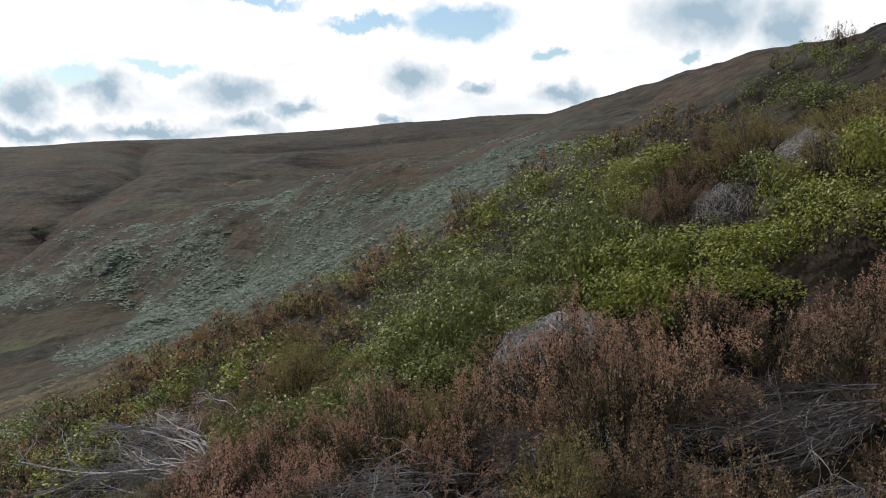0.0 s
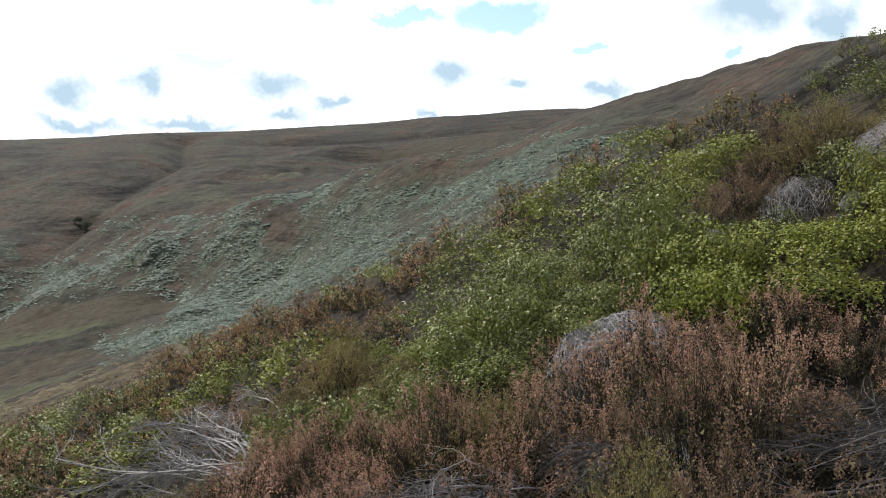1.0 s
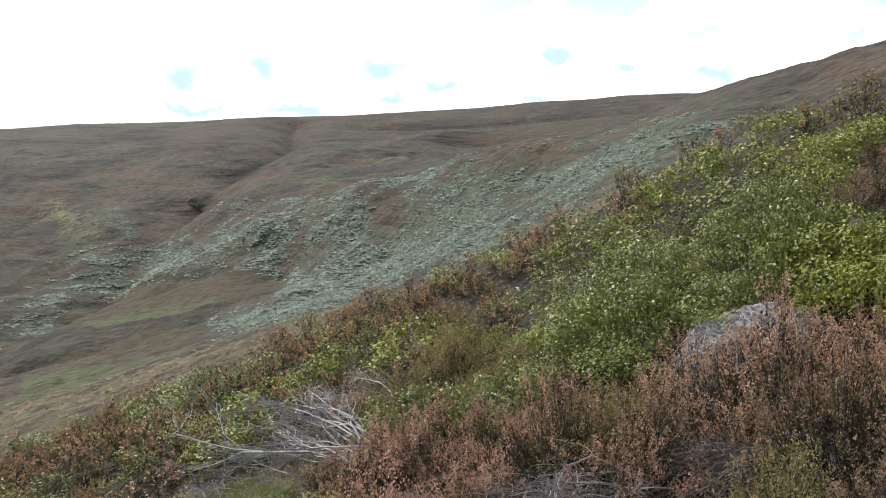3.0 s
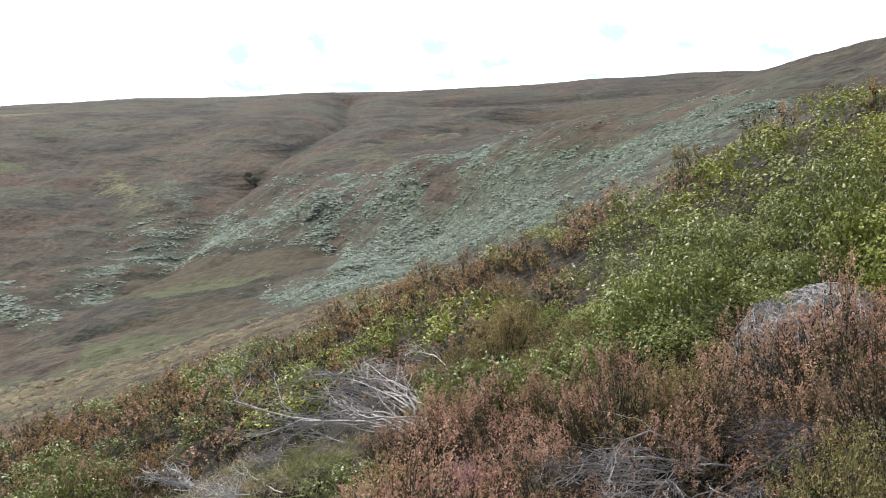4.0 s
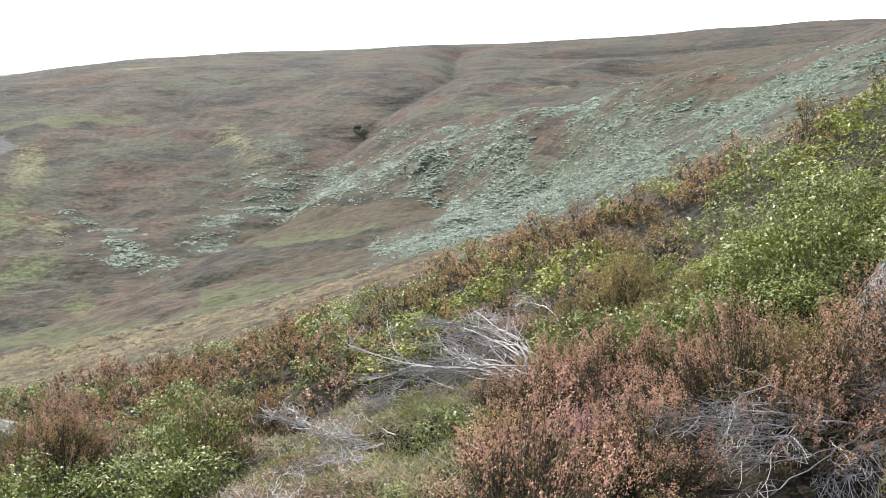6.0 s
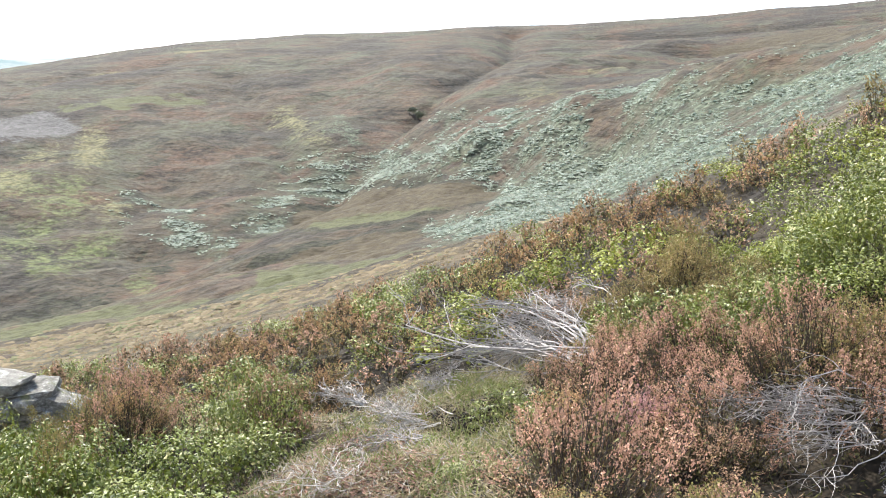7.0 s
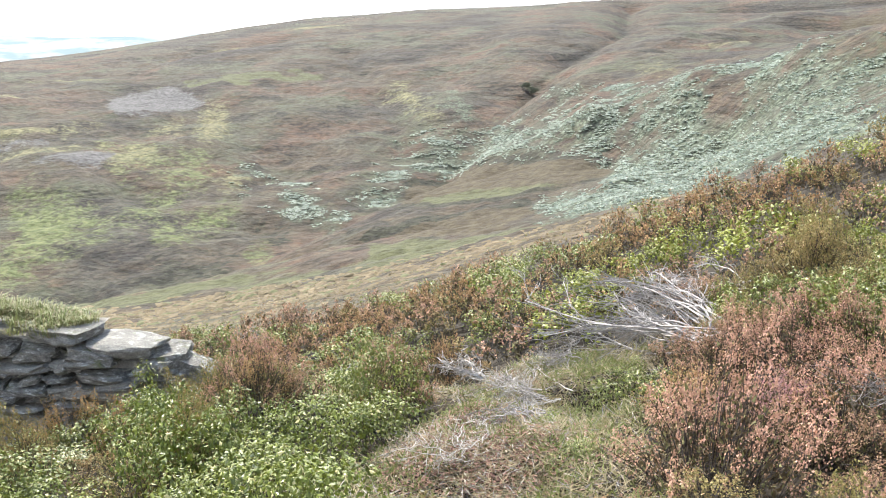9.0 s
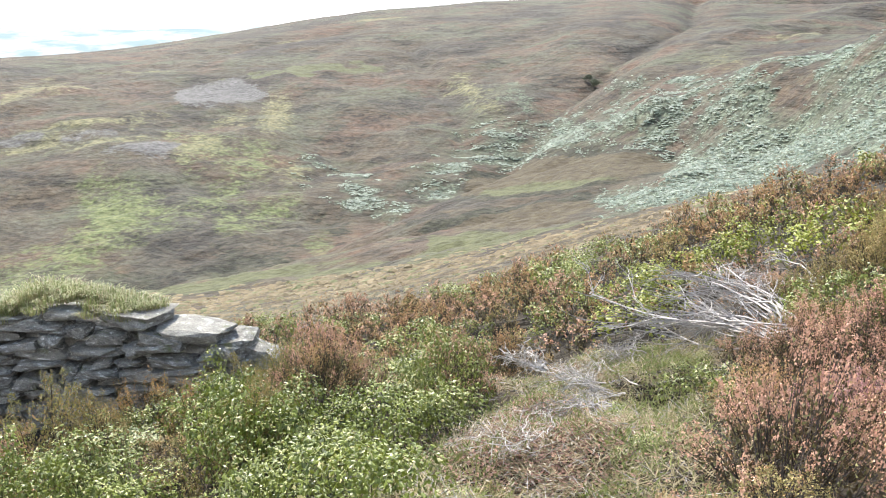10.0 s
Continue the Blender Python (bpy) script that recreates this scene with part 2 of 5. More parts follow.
def ground_material():
    """Moor: peat and litter by us; farther off heather, bracken, grass and bare stone where the zones say so."""
    m = Nodes("moorland", 0.9, 0.15)
    big, mid, fine = m.noise(0.018, 5, 0.6), m.noise(0.11, 6, 0.68, 0.38, 0.62), m.noise(0.55, 5, 0.62, 0.40, 0.60)
    streak = m.noise(0.06, 6, 0.7, 0.44, 0.60, (0.35, 1.6, 1.0))
    c = m.mix(mid, (0.060, 0.046, 0.032), (0.120, 0.088, 0.058))
    c = m.mix(m.math("MULTIPLY", m.noise(0.021, 5, 0.65, 0.48, 0.57), 0.95), c, (0.098, 0.106, 0.066))
    c = m.mix(m.math("MULTIPLY", m.noise(0.027, 6, 0.68, 0.51, 0.58, (1.2, 0.7, 1.0)), 0.95), c, (0.142, 0.084, 0.057))
    c = m.mix(m.math("MULTIPLY", m.noise(0.016, 5, 0.62, 0.50, 0.60), 0.9), c, (0.040, 0.034, 0.033))
    c = m.mix(m.math("MULTIPLY", streak, 0.35), c, (0.125, 0.12, 0.10))
    # old drains, sheep tracks and grassy ledges that follow the contours
    c = m.mix(m.math("MULTIPLY", m.noise(0.07, 5, 0.7, 0.52, 0.60, (0.7, 0.8, 3.0)), 0.6), c, (0.125, 0.12, 0.095))
    c = m.mix(m.math("MULTIPLY", m.noise(0.06, 5, 0.7, 0.54, 0.60, (0.7, 0.8, 3.5)), 0.7), c, (0.028, 0.025, 0.022))
    c = m.mix(m.math("MULTIPLY", m.noise(0.3, 6, 0.75, 0.5, 0.66), 0.6), c, (0.115, 0.094, 0.064))
    c = m.mix(fine, m.mix(1.0, c, (0.56, 0.56, 0.57), "MULTIPLY"), c)
    coarse = m.math("SUBTRACT", m.noise(0.13, 6, 0.7, 0.3, 0.7), 0.5)
    grit = m.math("SUBTRACT", m.noise(0.75, 5, 0.75, 0.3, 0.7), 0.5)

    def zone(name, low, high, colour_a, colour_b, c, rag=0.9):
        a = m.attribute(name)
        ragged = m.math("ADD", m.math("MULTIPLY", coarse, rag), m.math("MULTIPLY", grit, rag))
        a = m.math("ADD", a, m.math("MULTIPLY", ragged, m.math("MINIMUM", m.math("MULTIPLY", a, 3.0), 1.0)))
        r = m.n.new("ShaderNodeMapRange")
        r.inputs[1].default_value, r.inputs[2].default_value = low, high
        m.l.new(a, r.inputs[0])
        return m.mix(r.outputs[0], c, m.mix(fine, colour_a, colour_b))

    c = zone("dry", 0.2, 1.0, (0.09, 0.069, 0.041), (0.185, 0.14, 0.088), c, 1.3)
    c = zone("russet", 0.3, 0.9, (0.085, 0.055, 0.04), (0.15, 0.10, 0.068), c, 0.9)
    c = zone("field", 0.4, 0.6, (0.066, 0.052, 0.033), (0.105, 0.085, 0.052), c, 0.2)
    c = zone("olive", 0.4, 0.6, (0.075, 0.08, 0.038), (0.125, 0.13, 0.066), c, 0.3)
    c = zone("green", 0.25, 0.85, (0.09, 0.112, 0.043), (0.185, 0.21, 0.092), c, 0.9)
    c = zone("yellow", 0.35, 0.95, (0.13, 0.12, 0.062), (0.25, 0.24, 0.135), c, 0.9)
    # pale frond tops, with the shade in the gaps between painted in as dark
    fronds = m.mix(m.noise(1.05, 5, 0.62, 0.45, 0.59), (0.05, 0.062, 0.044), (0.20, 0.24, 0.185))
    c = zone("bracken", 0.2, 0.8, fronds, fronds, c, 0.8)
    c = zone("stony", 0.42, 0.6, (0.095, 0.092, 0.098), (0.165, 0.16, 0.172), c, 0.4)
    # shadow under the eroded banks goes into the colour; dark plant stands share it
    c = zone("bank_shade_dark_stand", 0.3, 0.6, (0.022, 0.022, 0.015), (0.055, 0.055, 0.035), c, 0.9)
    # peat and litter, coloured darker still to deepen the shade under the bushes
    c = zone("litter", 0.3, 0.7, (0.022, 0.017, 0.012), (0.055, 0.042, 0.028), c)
    c = m.mix(1.0, c, (0.63, 0.63, 0.575), "MULTIPLY")
    c = m.mix(m.noise(9.0, 5, 0.7, 0.3, 0.7), c, m.mix(1.0, c, (0.62, 0.6, 0.58), "MULTIPLY"))
    ledges = m.math("MULTIPLY", m.noise(0.16, 3, 0.55, 0.25, 0.75, (0.22, 0.22, 2.6)), 2.5)
    m.bump(m.math("ADD", ledges, m.math("ADD", m.noise(0.6, 5, 0.6, 0.2, 0.8), m.math("MULTIPLY", m.noise(0.22, 5, 0.6, 0.2, 0.8), 2.0))), 0.6, 0.8)
    return m.done(c)


M_GROUND = ground_material()


def stone_material():
    m = Nodes("gritstone", 0.9, 0.2)
    where = m.n.new("ShaderNodeTexCoord").outputs["Object"]
    c = m.mix(m.noise(5, 5, 0.65, where=where), (0.085, 0.08, 0.072), (0.33, 0.315, 0.28))
    c = m.mix(m.math("MULTIPLY", m.info.outputs["Random"], 0.6), c, (0.33, 0.315, 0.28))
    c = m.mix(m.noise(4.5, 6, 0.6, 0.57, 0.66, where=where), c, (0.58, 0.58, 0.54))
    c = m.mix(m.noise(7, 4, 0.6, 0.60, 0.72, where=m.geo.outputs["Position"]), c, (0.14, 0.15, 0.07))
    c = m.mix(m.noise(70, 4, 0.7), c, m.mix(1.0, c, (0.6, 0.6, 0.6), "MULTIPLY"))
    m.bump(m.math("ADD", m.noise(16, 6, 0.7, 0.2, 0.8, where=where), m.math("MULTIPLY", m.noise(90, 4, 0.7, where=where), 0.25)), 0.8, 0.02)
    return m.done(c)


M_STONE = stone_material()


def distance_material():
    m = Nodes("haze_glow_hills", 1.0, 0.0)
    # aerial haze is put into this pale blue colour, which glows by itself
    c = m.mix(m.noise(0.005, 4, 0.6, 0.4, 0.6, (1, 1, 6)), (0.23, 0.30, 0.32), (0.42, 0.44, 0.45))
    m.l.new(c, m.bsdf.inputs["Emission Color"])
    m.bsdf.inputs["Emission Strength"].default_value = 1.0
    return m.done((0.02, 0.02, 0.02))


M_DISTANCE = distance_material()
# ---------------------------------------------------------------- lie of the land
EYE_Z = 1.6


def polar(az, r):
    """Compass bearing in degrees (0 = along y, positive to x) and range to x, y."""
    a = np.radians(az)
    return r * np.sin(a), r * np.cos(a)


# (bearing, range, height against the eye): the brow of the shelf that we stand on, and the slope right behind it
BROW = [(-95, 13, -4.6), (-70, 14, -4.9), (-50, 15, -5.0), (-42, 16, -5.2), (-35, 16, -4.95), (-26, 15, -3.95), (-20, 14, -3.2), (-15, 13, -2.5),
        (-10, 12.5, -1.95), (-5, 12, -1.45), (0.6, 11.5, -0.87), (6, 10.6, -0.27), (11, 9.5, 0.05), (15.4, 9.2, 0.30), (20.3, 9, 0.62), (27, 8.8, 1.05)]
BEHIND = [(-95, 40, -13), (-60, 40, -14), (-45, 40, -13.4), (-35, 38, -11.6), (-26, 34, -8.9), (-15, 28, -5.8), (-5, 30, -4.6), (2, 35, -3.6),
          (6, 35, -2.6), (11, 35, -1.6), (15, 20, -0.1), (21, 13, 1.15), (27, 12.5, 1.6)]
# our own hillside farther round: the drier strip, the bracken slope and the skyline on the uphill side
STRIP = [(-75, 115, -38), (-47.7, 105, -30.7), (-42, 105, -30.2), (-35, 95, -25.8), (-29.6, 84, -20.8), (-22.7, 72, -15.4), (-14.8, 58, -10.0), (-6.8, 62, -8.5)]
BRACKEN_SLOPE = [(-18.3, 180, -27.2), (-9.2, 130, -16.2), (-4.2, 115, -10.6), (-3.9, 150, -9.0), (0, 115, -4.7), (1.1, 130, -3.2), (5.7, 118, 2.2), (11, 110, 1.6), (16, 100, 3.5)]
SPUR = [(-19.6, 260, -21.8), (-13.8, 235, -12.7), (-8, 200, -5.95), (-3.8, 185, -2.3), (1, 175, 1.27)]
SKYLINE = [(5.3, 175, 7.65), (9.2, 165, 10.55), (14.1, 150, 13.1), (18, 140, 15.0), (20.5, 110, 12.4), (22, 20, 2.0), (25.2, 18, 2.2), (32, 16, 2.6)]
UPHILL = [(6, 300, 8.0), (15, 70, 0.5), (15, 220, 14), (32, 60, 6.5), (32, 160, 14), (60, 60, 14), (60, 250, 30), (100, 60, 13), (100, 250, 34), (140, 60, 8), (140, 250, 22), (178, 12, -2.4), (178, 60, -2), (178, 250, -6)]
# the floor of the valley, head to mouth
STREAM = [(-17.9, 520, 0.5), (-21.3, 420, -14.7), (-23.2, 360, -25), (-26.2, 320, -32.5), (-28.6, 272, -39), (-31.1, 250, -41.4), (-35.3, 226, -44.3),
          (-40.3, 198, -47), (-44.1, 190, -48), (-50.9, 192, -50.2), (-65, 230, -56), (-85, 330, -66), (-110, 420, -76)]
# terraces on our side of the stream
TERRACE = [(-24.8, 252, -35), (-24.8, 222, -35.3), (-24.8, 194, -35.2), (-18.4, 226, -33.3), (-30.7, 234, -40.4), (-37, 172, -40), (-29.7, 166, -35.9),
           (-23, 163, -32), (-38.9, 156, -39.2), (-47, 140, -40), (-70, 170, -50), (-12, 190, -24)]
# the far side: its crest and what lies behind
CREST = [(-75, 470, -24), (-62, 480, -19.5), (-57.2, 500, -18.6), (-52.3, 520, -18.4), (-49.8, 560, -16.5), (-46.6, 600, -9.4), (-40.4, 640, 2.2), (-35.9, 660, 8.8),
         (-29.3, 680, 14.6), (-19.2, 700, 20.2), (-10.6, 720, 24.2), (-3.4, 720, 31.2), (2.4, 715, 35.6), (5.3, 700, 35.8), (15, 640, 34)]
FAR_SLOPE = [(-50, 300, -36), (-45.8, 400, -27.3), (-40, 380, -28), (-35, 420, -22), (-30, 430, -19), (-25, 470, -9), (-14, 520, -4), (-8, 480, -4.5),
             (-3, 420, -3), (4, 400, 3), (-60, 330, -38)]
OUTER = [(-60, 1100, -60), (-45, 1200, -40), (-25, 1300, -5), (0, 1300, 20), (60, 1200, 40), (120, 1200, 30), (180, 1200, -40), (-120, 1100, -70), (-90, 900, -55),
         (-60, 2300, -170), (-45, 2400, -150), (-75, 2000, -150), (-60, 4700, -330), (0, 4700, -40), (60, 4700, -40), (120, 4700, -40), (180, 4700, -40), (-120, 4700, -200)]


def near_ground(x, y):
    """The shelf of moor in front of us, height against the eye."""
    return -1.9 + 0.124 * x + 0.082 * y + 0.018 * x * x + 0.056 * x * y


def lift(az, r):
    a = np.radians(az)
    return np.stack([2.6 * np.sin(a), 2.6 * np.cos(a), np.log(r)], -1)


KNOTS = np.array(BROW + BEHIND + STRIP + BRACKEN_SLOPE + SPUR + SKYLINE + UPHILL + STREAM + TERRACE + CREST + FAR_SLOPE + OUTER, float)
RING = [(az, r, float(near_ground(*polar(az, r)))) for r in (4.0, 6.0, 7.6) for az in range(-60, 31, 10)]
RING += [(az, r, -1.85 - 0.25 * r * max(0.0, math.cos(math.radians(az + 100)))) for r in (4.0, 7.0) for az in (-150, -120, -90, 60, 100, 140, 180)]
KNOTS = np.concatenate([KNOTS, np.array(RING)])
CENTRES = lift(KNOTS[:, 0], KNOTS[:, 1])
DIST = np.linalg.norm(CENTRES[:, None] - CENTRES[None], axis=-1)
SIDE = np.concatenate([np.ones((len(KNOTS), 1)), CENTRES], 1)
SYSTEM = np.block([[DIST - 0.004 * np.eye(len(KNOTS)), SIDE], [SIDE.T, np.zeros((4, 4))]])
WEIGHTS = np.linalg.solve(SYSTEM, np.concatenate([KNOTS[:, 2] / KNOTS[:, 1], np.zeros(4)]))


def line_distance(x, y, line):
    """Distance in metres to a broken line of (bearing, range, ...) points."""
    best = np.full(np.shape(x), 1e9)
    p = [polar(a, r) for a, r, *_ in line]
    for (ax, ay), (bx, by) in zip(p[:-1], p[1:]):
        dx, dy = bx - ax, by - ay
        s = np.clip(((x - ax) * dx + (y - ay) * dy) / (dx * dx + dy * dy), 0, 1)
        best = np.minimum(best, np.hypot(x - ax - s * dx, y - ay - s * dy))
    return best


def waves(x, y, size, seed, octaves=3):
    """Cheap smooth noise, about -1 to 1, made of turned sine waves."""
    rng = np.random.default_rng(seed)
    out, amp = np.zeros(np.shape(x)), 1.0
    for _ in range(octaves):
        for _ in range(5):
            a, ph, k = rng.uniform(0, 6.283), rng.uniform(0, 6.283), rng.uniform(0.7, 1.4) * 6.283 / size
            out = out + amp * 0.4 * np.sin(k * (x * math.cos(a) + y * math.sin(a)) + ph + 1.3 * np.sin(0.6 * k * (y * math.cos(a) - x * math.sin(a))))
        size, amp = size * 0.47, amp * 0.5
    return out


GULLIES = [  # narrow cuts (and, below nought, ridges): line, depth, width
    (STREAM[:3], 3.5, 5.0), (STREAM[2:5], 5.0, 9.0), (STREAM[4:6], 2.0, 9.0), (STREAM[5:], 2.0, 8.0),
    ([(-21.0, 330), (-17.6, 385), (-13.5, 450), (-9, 540)], -6.0, 22.0),
    ([(-27.5, 350), (-25.5, 420), (-22.5, 520)], -3.0, 24.0),
    (SPUR[:4], -2.5, 13.0),
    ([(-31, 300), (-31.4, 350), (-33.0, 430), (-34.2, 500)], 4.0, 8.0),
    ([(-17.9, 520), (-17.75, 582), (-17.5, 690)], 8.0, 10.0),
    ([(-32, 256), (-26, 250), (-20, 246)], 1.6, 5.0),
    ([(-39, 185), (-33, 182), (-27, 180), (-22, 178)], 2.0, 3.5),
    ([(-36, 148), (-30, 140), (-24, 138)], 1.4, 3.0),
    ([(-14, 640), (-4, 600), (3, 570)], 5.0, 8.0), ([(-10, 520), (-3, 500), (4, 470)], 5.0, 8.0), ([(-12, 430), (-5, 400), (2, 370)], 4.0, 8.0),
    ([(-38, 290), (-41, 350), (-45, 420)], 3.0, 12.0), ([(-36, 225), (-44, 245), (-50, 300)], 2.0, 6.0), ([(-38, 560), (-42, 545), (-45, 530)], 3.0, 6.0),
    ([(-7, 85), (-11, 125), (-15, 185)], 1.5, 6.0)]


def height(x, y):
    """Height of the ground, world z."""
    x, y = np.asarray(x, float), np.asarray(y, float)
    r = np.maximum(np.hypot(x, y), 0.5)
    az = np.degrees(np.arctan2(x, y))
    flat = lift(az.ravel(), np.maximum(r.ravel(), 3.0))
    q = np.empty(len(flat))
    for i in range(0, len(flat), 20000):
        f = flat[i:i + 20000]
        d = np.linalg.norm(f[:, None] - CENTRES[None], axis=-1)
        q[i:i + 20000] = d @ WEIGHTS[:-4] + WEIGHTS[-4] + f @ WEIGHTS[-3:]
    z = q.reshape(r.shape) * np.maximum(r, 3.0)
    k = np.clip((r - 3.0) / 2.5, 0, 1)
    z = (1 - k) * (-1.85 + 0.12 * x + 0.05 * y) + k * z
    far = np.clip((r - 45) / 80, 0, 1) * np.clip((1500 - r) / 500, 0, 1) * np.clip((8 - az) / 10, 0.25, 1)
    z = z + far * (0.85 * waves(x, y, 75, 3) * np.clip(r / 250, 0.4, 1.2) * np.clip((620 - r) / 200, 0.12, 1) + 0.28 * waves(x, y, 17, 4, 2) * np.clip((640 - r) / 150, 0.15, 1))
    z = z + np.clip((r - 12) / 30, 0, 1) * 0.12 * waves(x, y, 6, 5, 2) + 0.07 * waves(x, y, 1.6, 6, 2) * np.clip((60 - r) / 30, 0, 1)
    for line, depth, width in GULLIES:
        if depth:
            d = line_distance(x, y, line) / width
            z = z - depth * (np.exp(0.25 - np.sqrt(d * d + 0.0625)) if depth > 0 else np.exp(-d * d))
    z = z + 0.32 * np.exp(-((x + 3.95) ** 2 + (y - 4.6) ** 2) / 1.3)
    return z + EYE_Z


# ---------------------------------------------------------------- mesh helpers
class Soup:
    """Collects triangles with numpy and turns them into one mesh."""

    def __init__(self):
        self.v, self.f, self.m, self.t, self.count = [], [], [], [], 0

    def add(self, verts, faces, slot=0, tone=None):
        """tone: one number a vertex, how pale its leaf, spike or stem is among its like."""
        self.v.append(np.asarray(verts, float)); self.f.append(np.asarray(faces, int) + self.count)
        self.t.append(np.full(len(verts), 0.5) if tone is None else tone)
        self.m.append(np.full(len(faces), slot, int)); self.count += len(verts)

    def tones(self):
        return np.concatenate(self.t)

    def arrays(self):
        return np.concatenate(self.v), np.concatenate(self.f), np.concatenate(self.m)

    def leaves(self, base, along, side, length, width, slot=0, fold=0.25, tone=None):
        """Folded pointed leaves: base points, unit vectors along and across, sizes."""
        n = len(base)
        up = np.cross(side, along)
        length, width = np.broadcast_to(length, n)[:, None], np.broadcast_to(width, n)[:, None]
        mid = base + along * length * 0.5
        quad = np.stack([base, mid + side * width * 0.5 + up * width * fold, base + along * length, mid - side * width * 0.5 + up * width * fold], 1)
        i = np.arange(n)[:, None] * 4
        self.add(quad.reshape(-1, 3), np.concatenate([i + [0, 1, 2], i + [0, 2, 3]]), slot, None if tone is None else np.repeat(tone, 4))

    def flakes(self, base, along, side, length, width, slot=0, tone=None):
        """Single small pointed scales."""
        n = len(base)
        length, width = np.broadcast_to(length, n)[:, None], np.broadcast_to(width, n)[:, None]
        tri = np.stack([base - side * width * 0.5, base + side * width * 0.5, base + along * length], 1)
        self.add(tri.reshape(-1, 3), np.arange(n * 3).reshape(n, 3), slot, None if tone is None else np.repeat(tone, 3))

    def tubes(self, lines, r0, r1, slot=0, sides=3):
        """Tapered stems: lines is (n, k, 3)."""
        lines = np.asarray(lines, float)
        n, k, _ = lines.shape
        d = np.gradient(lines, axis=1)
        d /= np.linalg.norm(d, axis=2, keepdims=True) + 1e-9
        ref = np.where(np.abs(d[..., 2:3]) > 0.9, np.array([1.0, 0, 0]), np.array([0, 0, 1.0]))
        a = np.cross(d, ref); a /= np.linalg.norm(a, axis=2, keepdims=True) + 1e-9
        b = np.cross(d, a)
        s = np.linspace(0, 1, k)[None, :, None]
        r0, r1 = np.broadcast_to(r0, n)[:, None, None], np.broadcast_to(r1, n)[:, None, None]
        r = r0 + (r1 - r0) * s
        ring = np.stack([lines + r * (a * math.cos(t) + b * math.sin(t)) for t in np.arange(sides) * 2 * math.pi / sides], 2)
        f = []
        for j in range(k - 1):
            for e in range(sides):
                p, q = j * sides + e, j * sides + (e + 1) % sides
                f += [(p, q, q + sides), (p, q + sides, p + sides)]
        faces = (np.arange(n)[:, None, None] * (k * sides) + np.array(f)[None]).reshape(-1, 3)
        self.add(ring.reshape(-1, 3), faces, slot)


def make_mesh(name, v, f, mats, slots=None, smooth=False, tone=None):
    me = bpy.data.meshes.new(name)
    me.vertices.add(len(v)); me.vertices.foreach_set("co", np.ascontiguousarray(v, np.float32).ravel())
    me.loops.add(f.size); me.loops.foreach_set("vertex_index", np.ascontiguousarray(f, np.int32).ravel())
    me.polygons.add(len(f))
    me.polygons.foreach_set("loop_start", np.arange(len(f), dtype=np.int32) * f.shape[1])
    if slots is not None:
        me.polygons.foreach_set("material_index", np.ascontiguousarray(slots, np.int32))
    me.polygons.foreach_set("use_smooth", np.full(len(f), smooth))
    for mat in mats:
        me.materials.append(mat)
    if tone is not None:
        me.attributes.new("tone", "FLOAT", "POINT").data.foreach_set("value", np.ascontiguousarray(tone, np.float32))
    me.update(calc_edges=True)
    me.validate()
    return me


def soup_mesh(name, soup, mat):
    v, f, _ = soup.arrays()
    return make_mesh(name, v, f, [mat], tone=soup.tones())


def child(name, mesh, parent, label=""):
    ob = new(name, mesh)
    ob.parent = parent
    return tagged(ob, label) if label else ob


# ---------------------------------------------------------------- ground: one sheet from our feet to the horizon
def spots(x, y, places):
    """Soft patches: (bearing, range, half width in degrees, half depth as a share of the range)."""
    az, lr = np.degrees(np.arctan2(x, y)), np.log(np.maximum(np.hypot(x, y), 1.0))
    out = np.zeros(np.shape(x))
    for a, r, da, dr in places:
        out = np.maximum(out, np.exp(-((az - a) / da) ** 2 - ((lr - math.log(r)) / dr) ** 2))
    return out


# what covers the far ground: outlines as (bearing, range)
SCREE = [[(-48.3, 399), (-47.6, 423), (-44.7, 445), (-43.4, 417), (-42.7, 394), (-45.7, 377), (-47.7, 372)], [(-52.6, 305), (-49.4, 315), (-47.9, 315), (-48.8, 297), (-52.0, 303)], [(-57.6, 342), (-55.4, 341), (-55.4, 336), (-57.7, 333)], [(-54.6, 335), (-51.7, 332), (-51.5, 328), (-54.5, 329)]]
FRESH = [[(-53.7, 269), (-52.6, 277), (-51.4, 268), (-50.1, 255), (-48.1, 243), (-50.2, 236), (-51.4, 226), (-53.9, 215), (-57.3, 201), (-58.5, 201), (-58.4, 217), (-55.3, 225), (-53.5, 239)], [(-48.5, 326), (-45.8, 318), (-45.0, 303), (-47.7, 292), (-48.5, 312)], [(-45.2, 308), (-42.9, 301), (-43.2, 283), (-45.0, 286)], [(-48.1, 245), (-45.1, 269), (-44.7, 259), (-47.7, 240)], [(-46.1, 231), (-43.1, 245), (-41.4, 253), (-41.9, 245), (-45.2, 227)], [(-40.6, 211), (-39.8, 228), (-39.4, 221), (-39.9, 203)]]
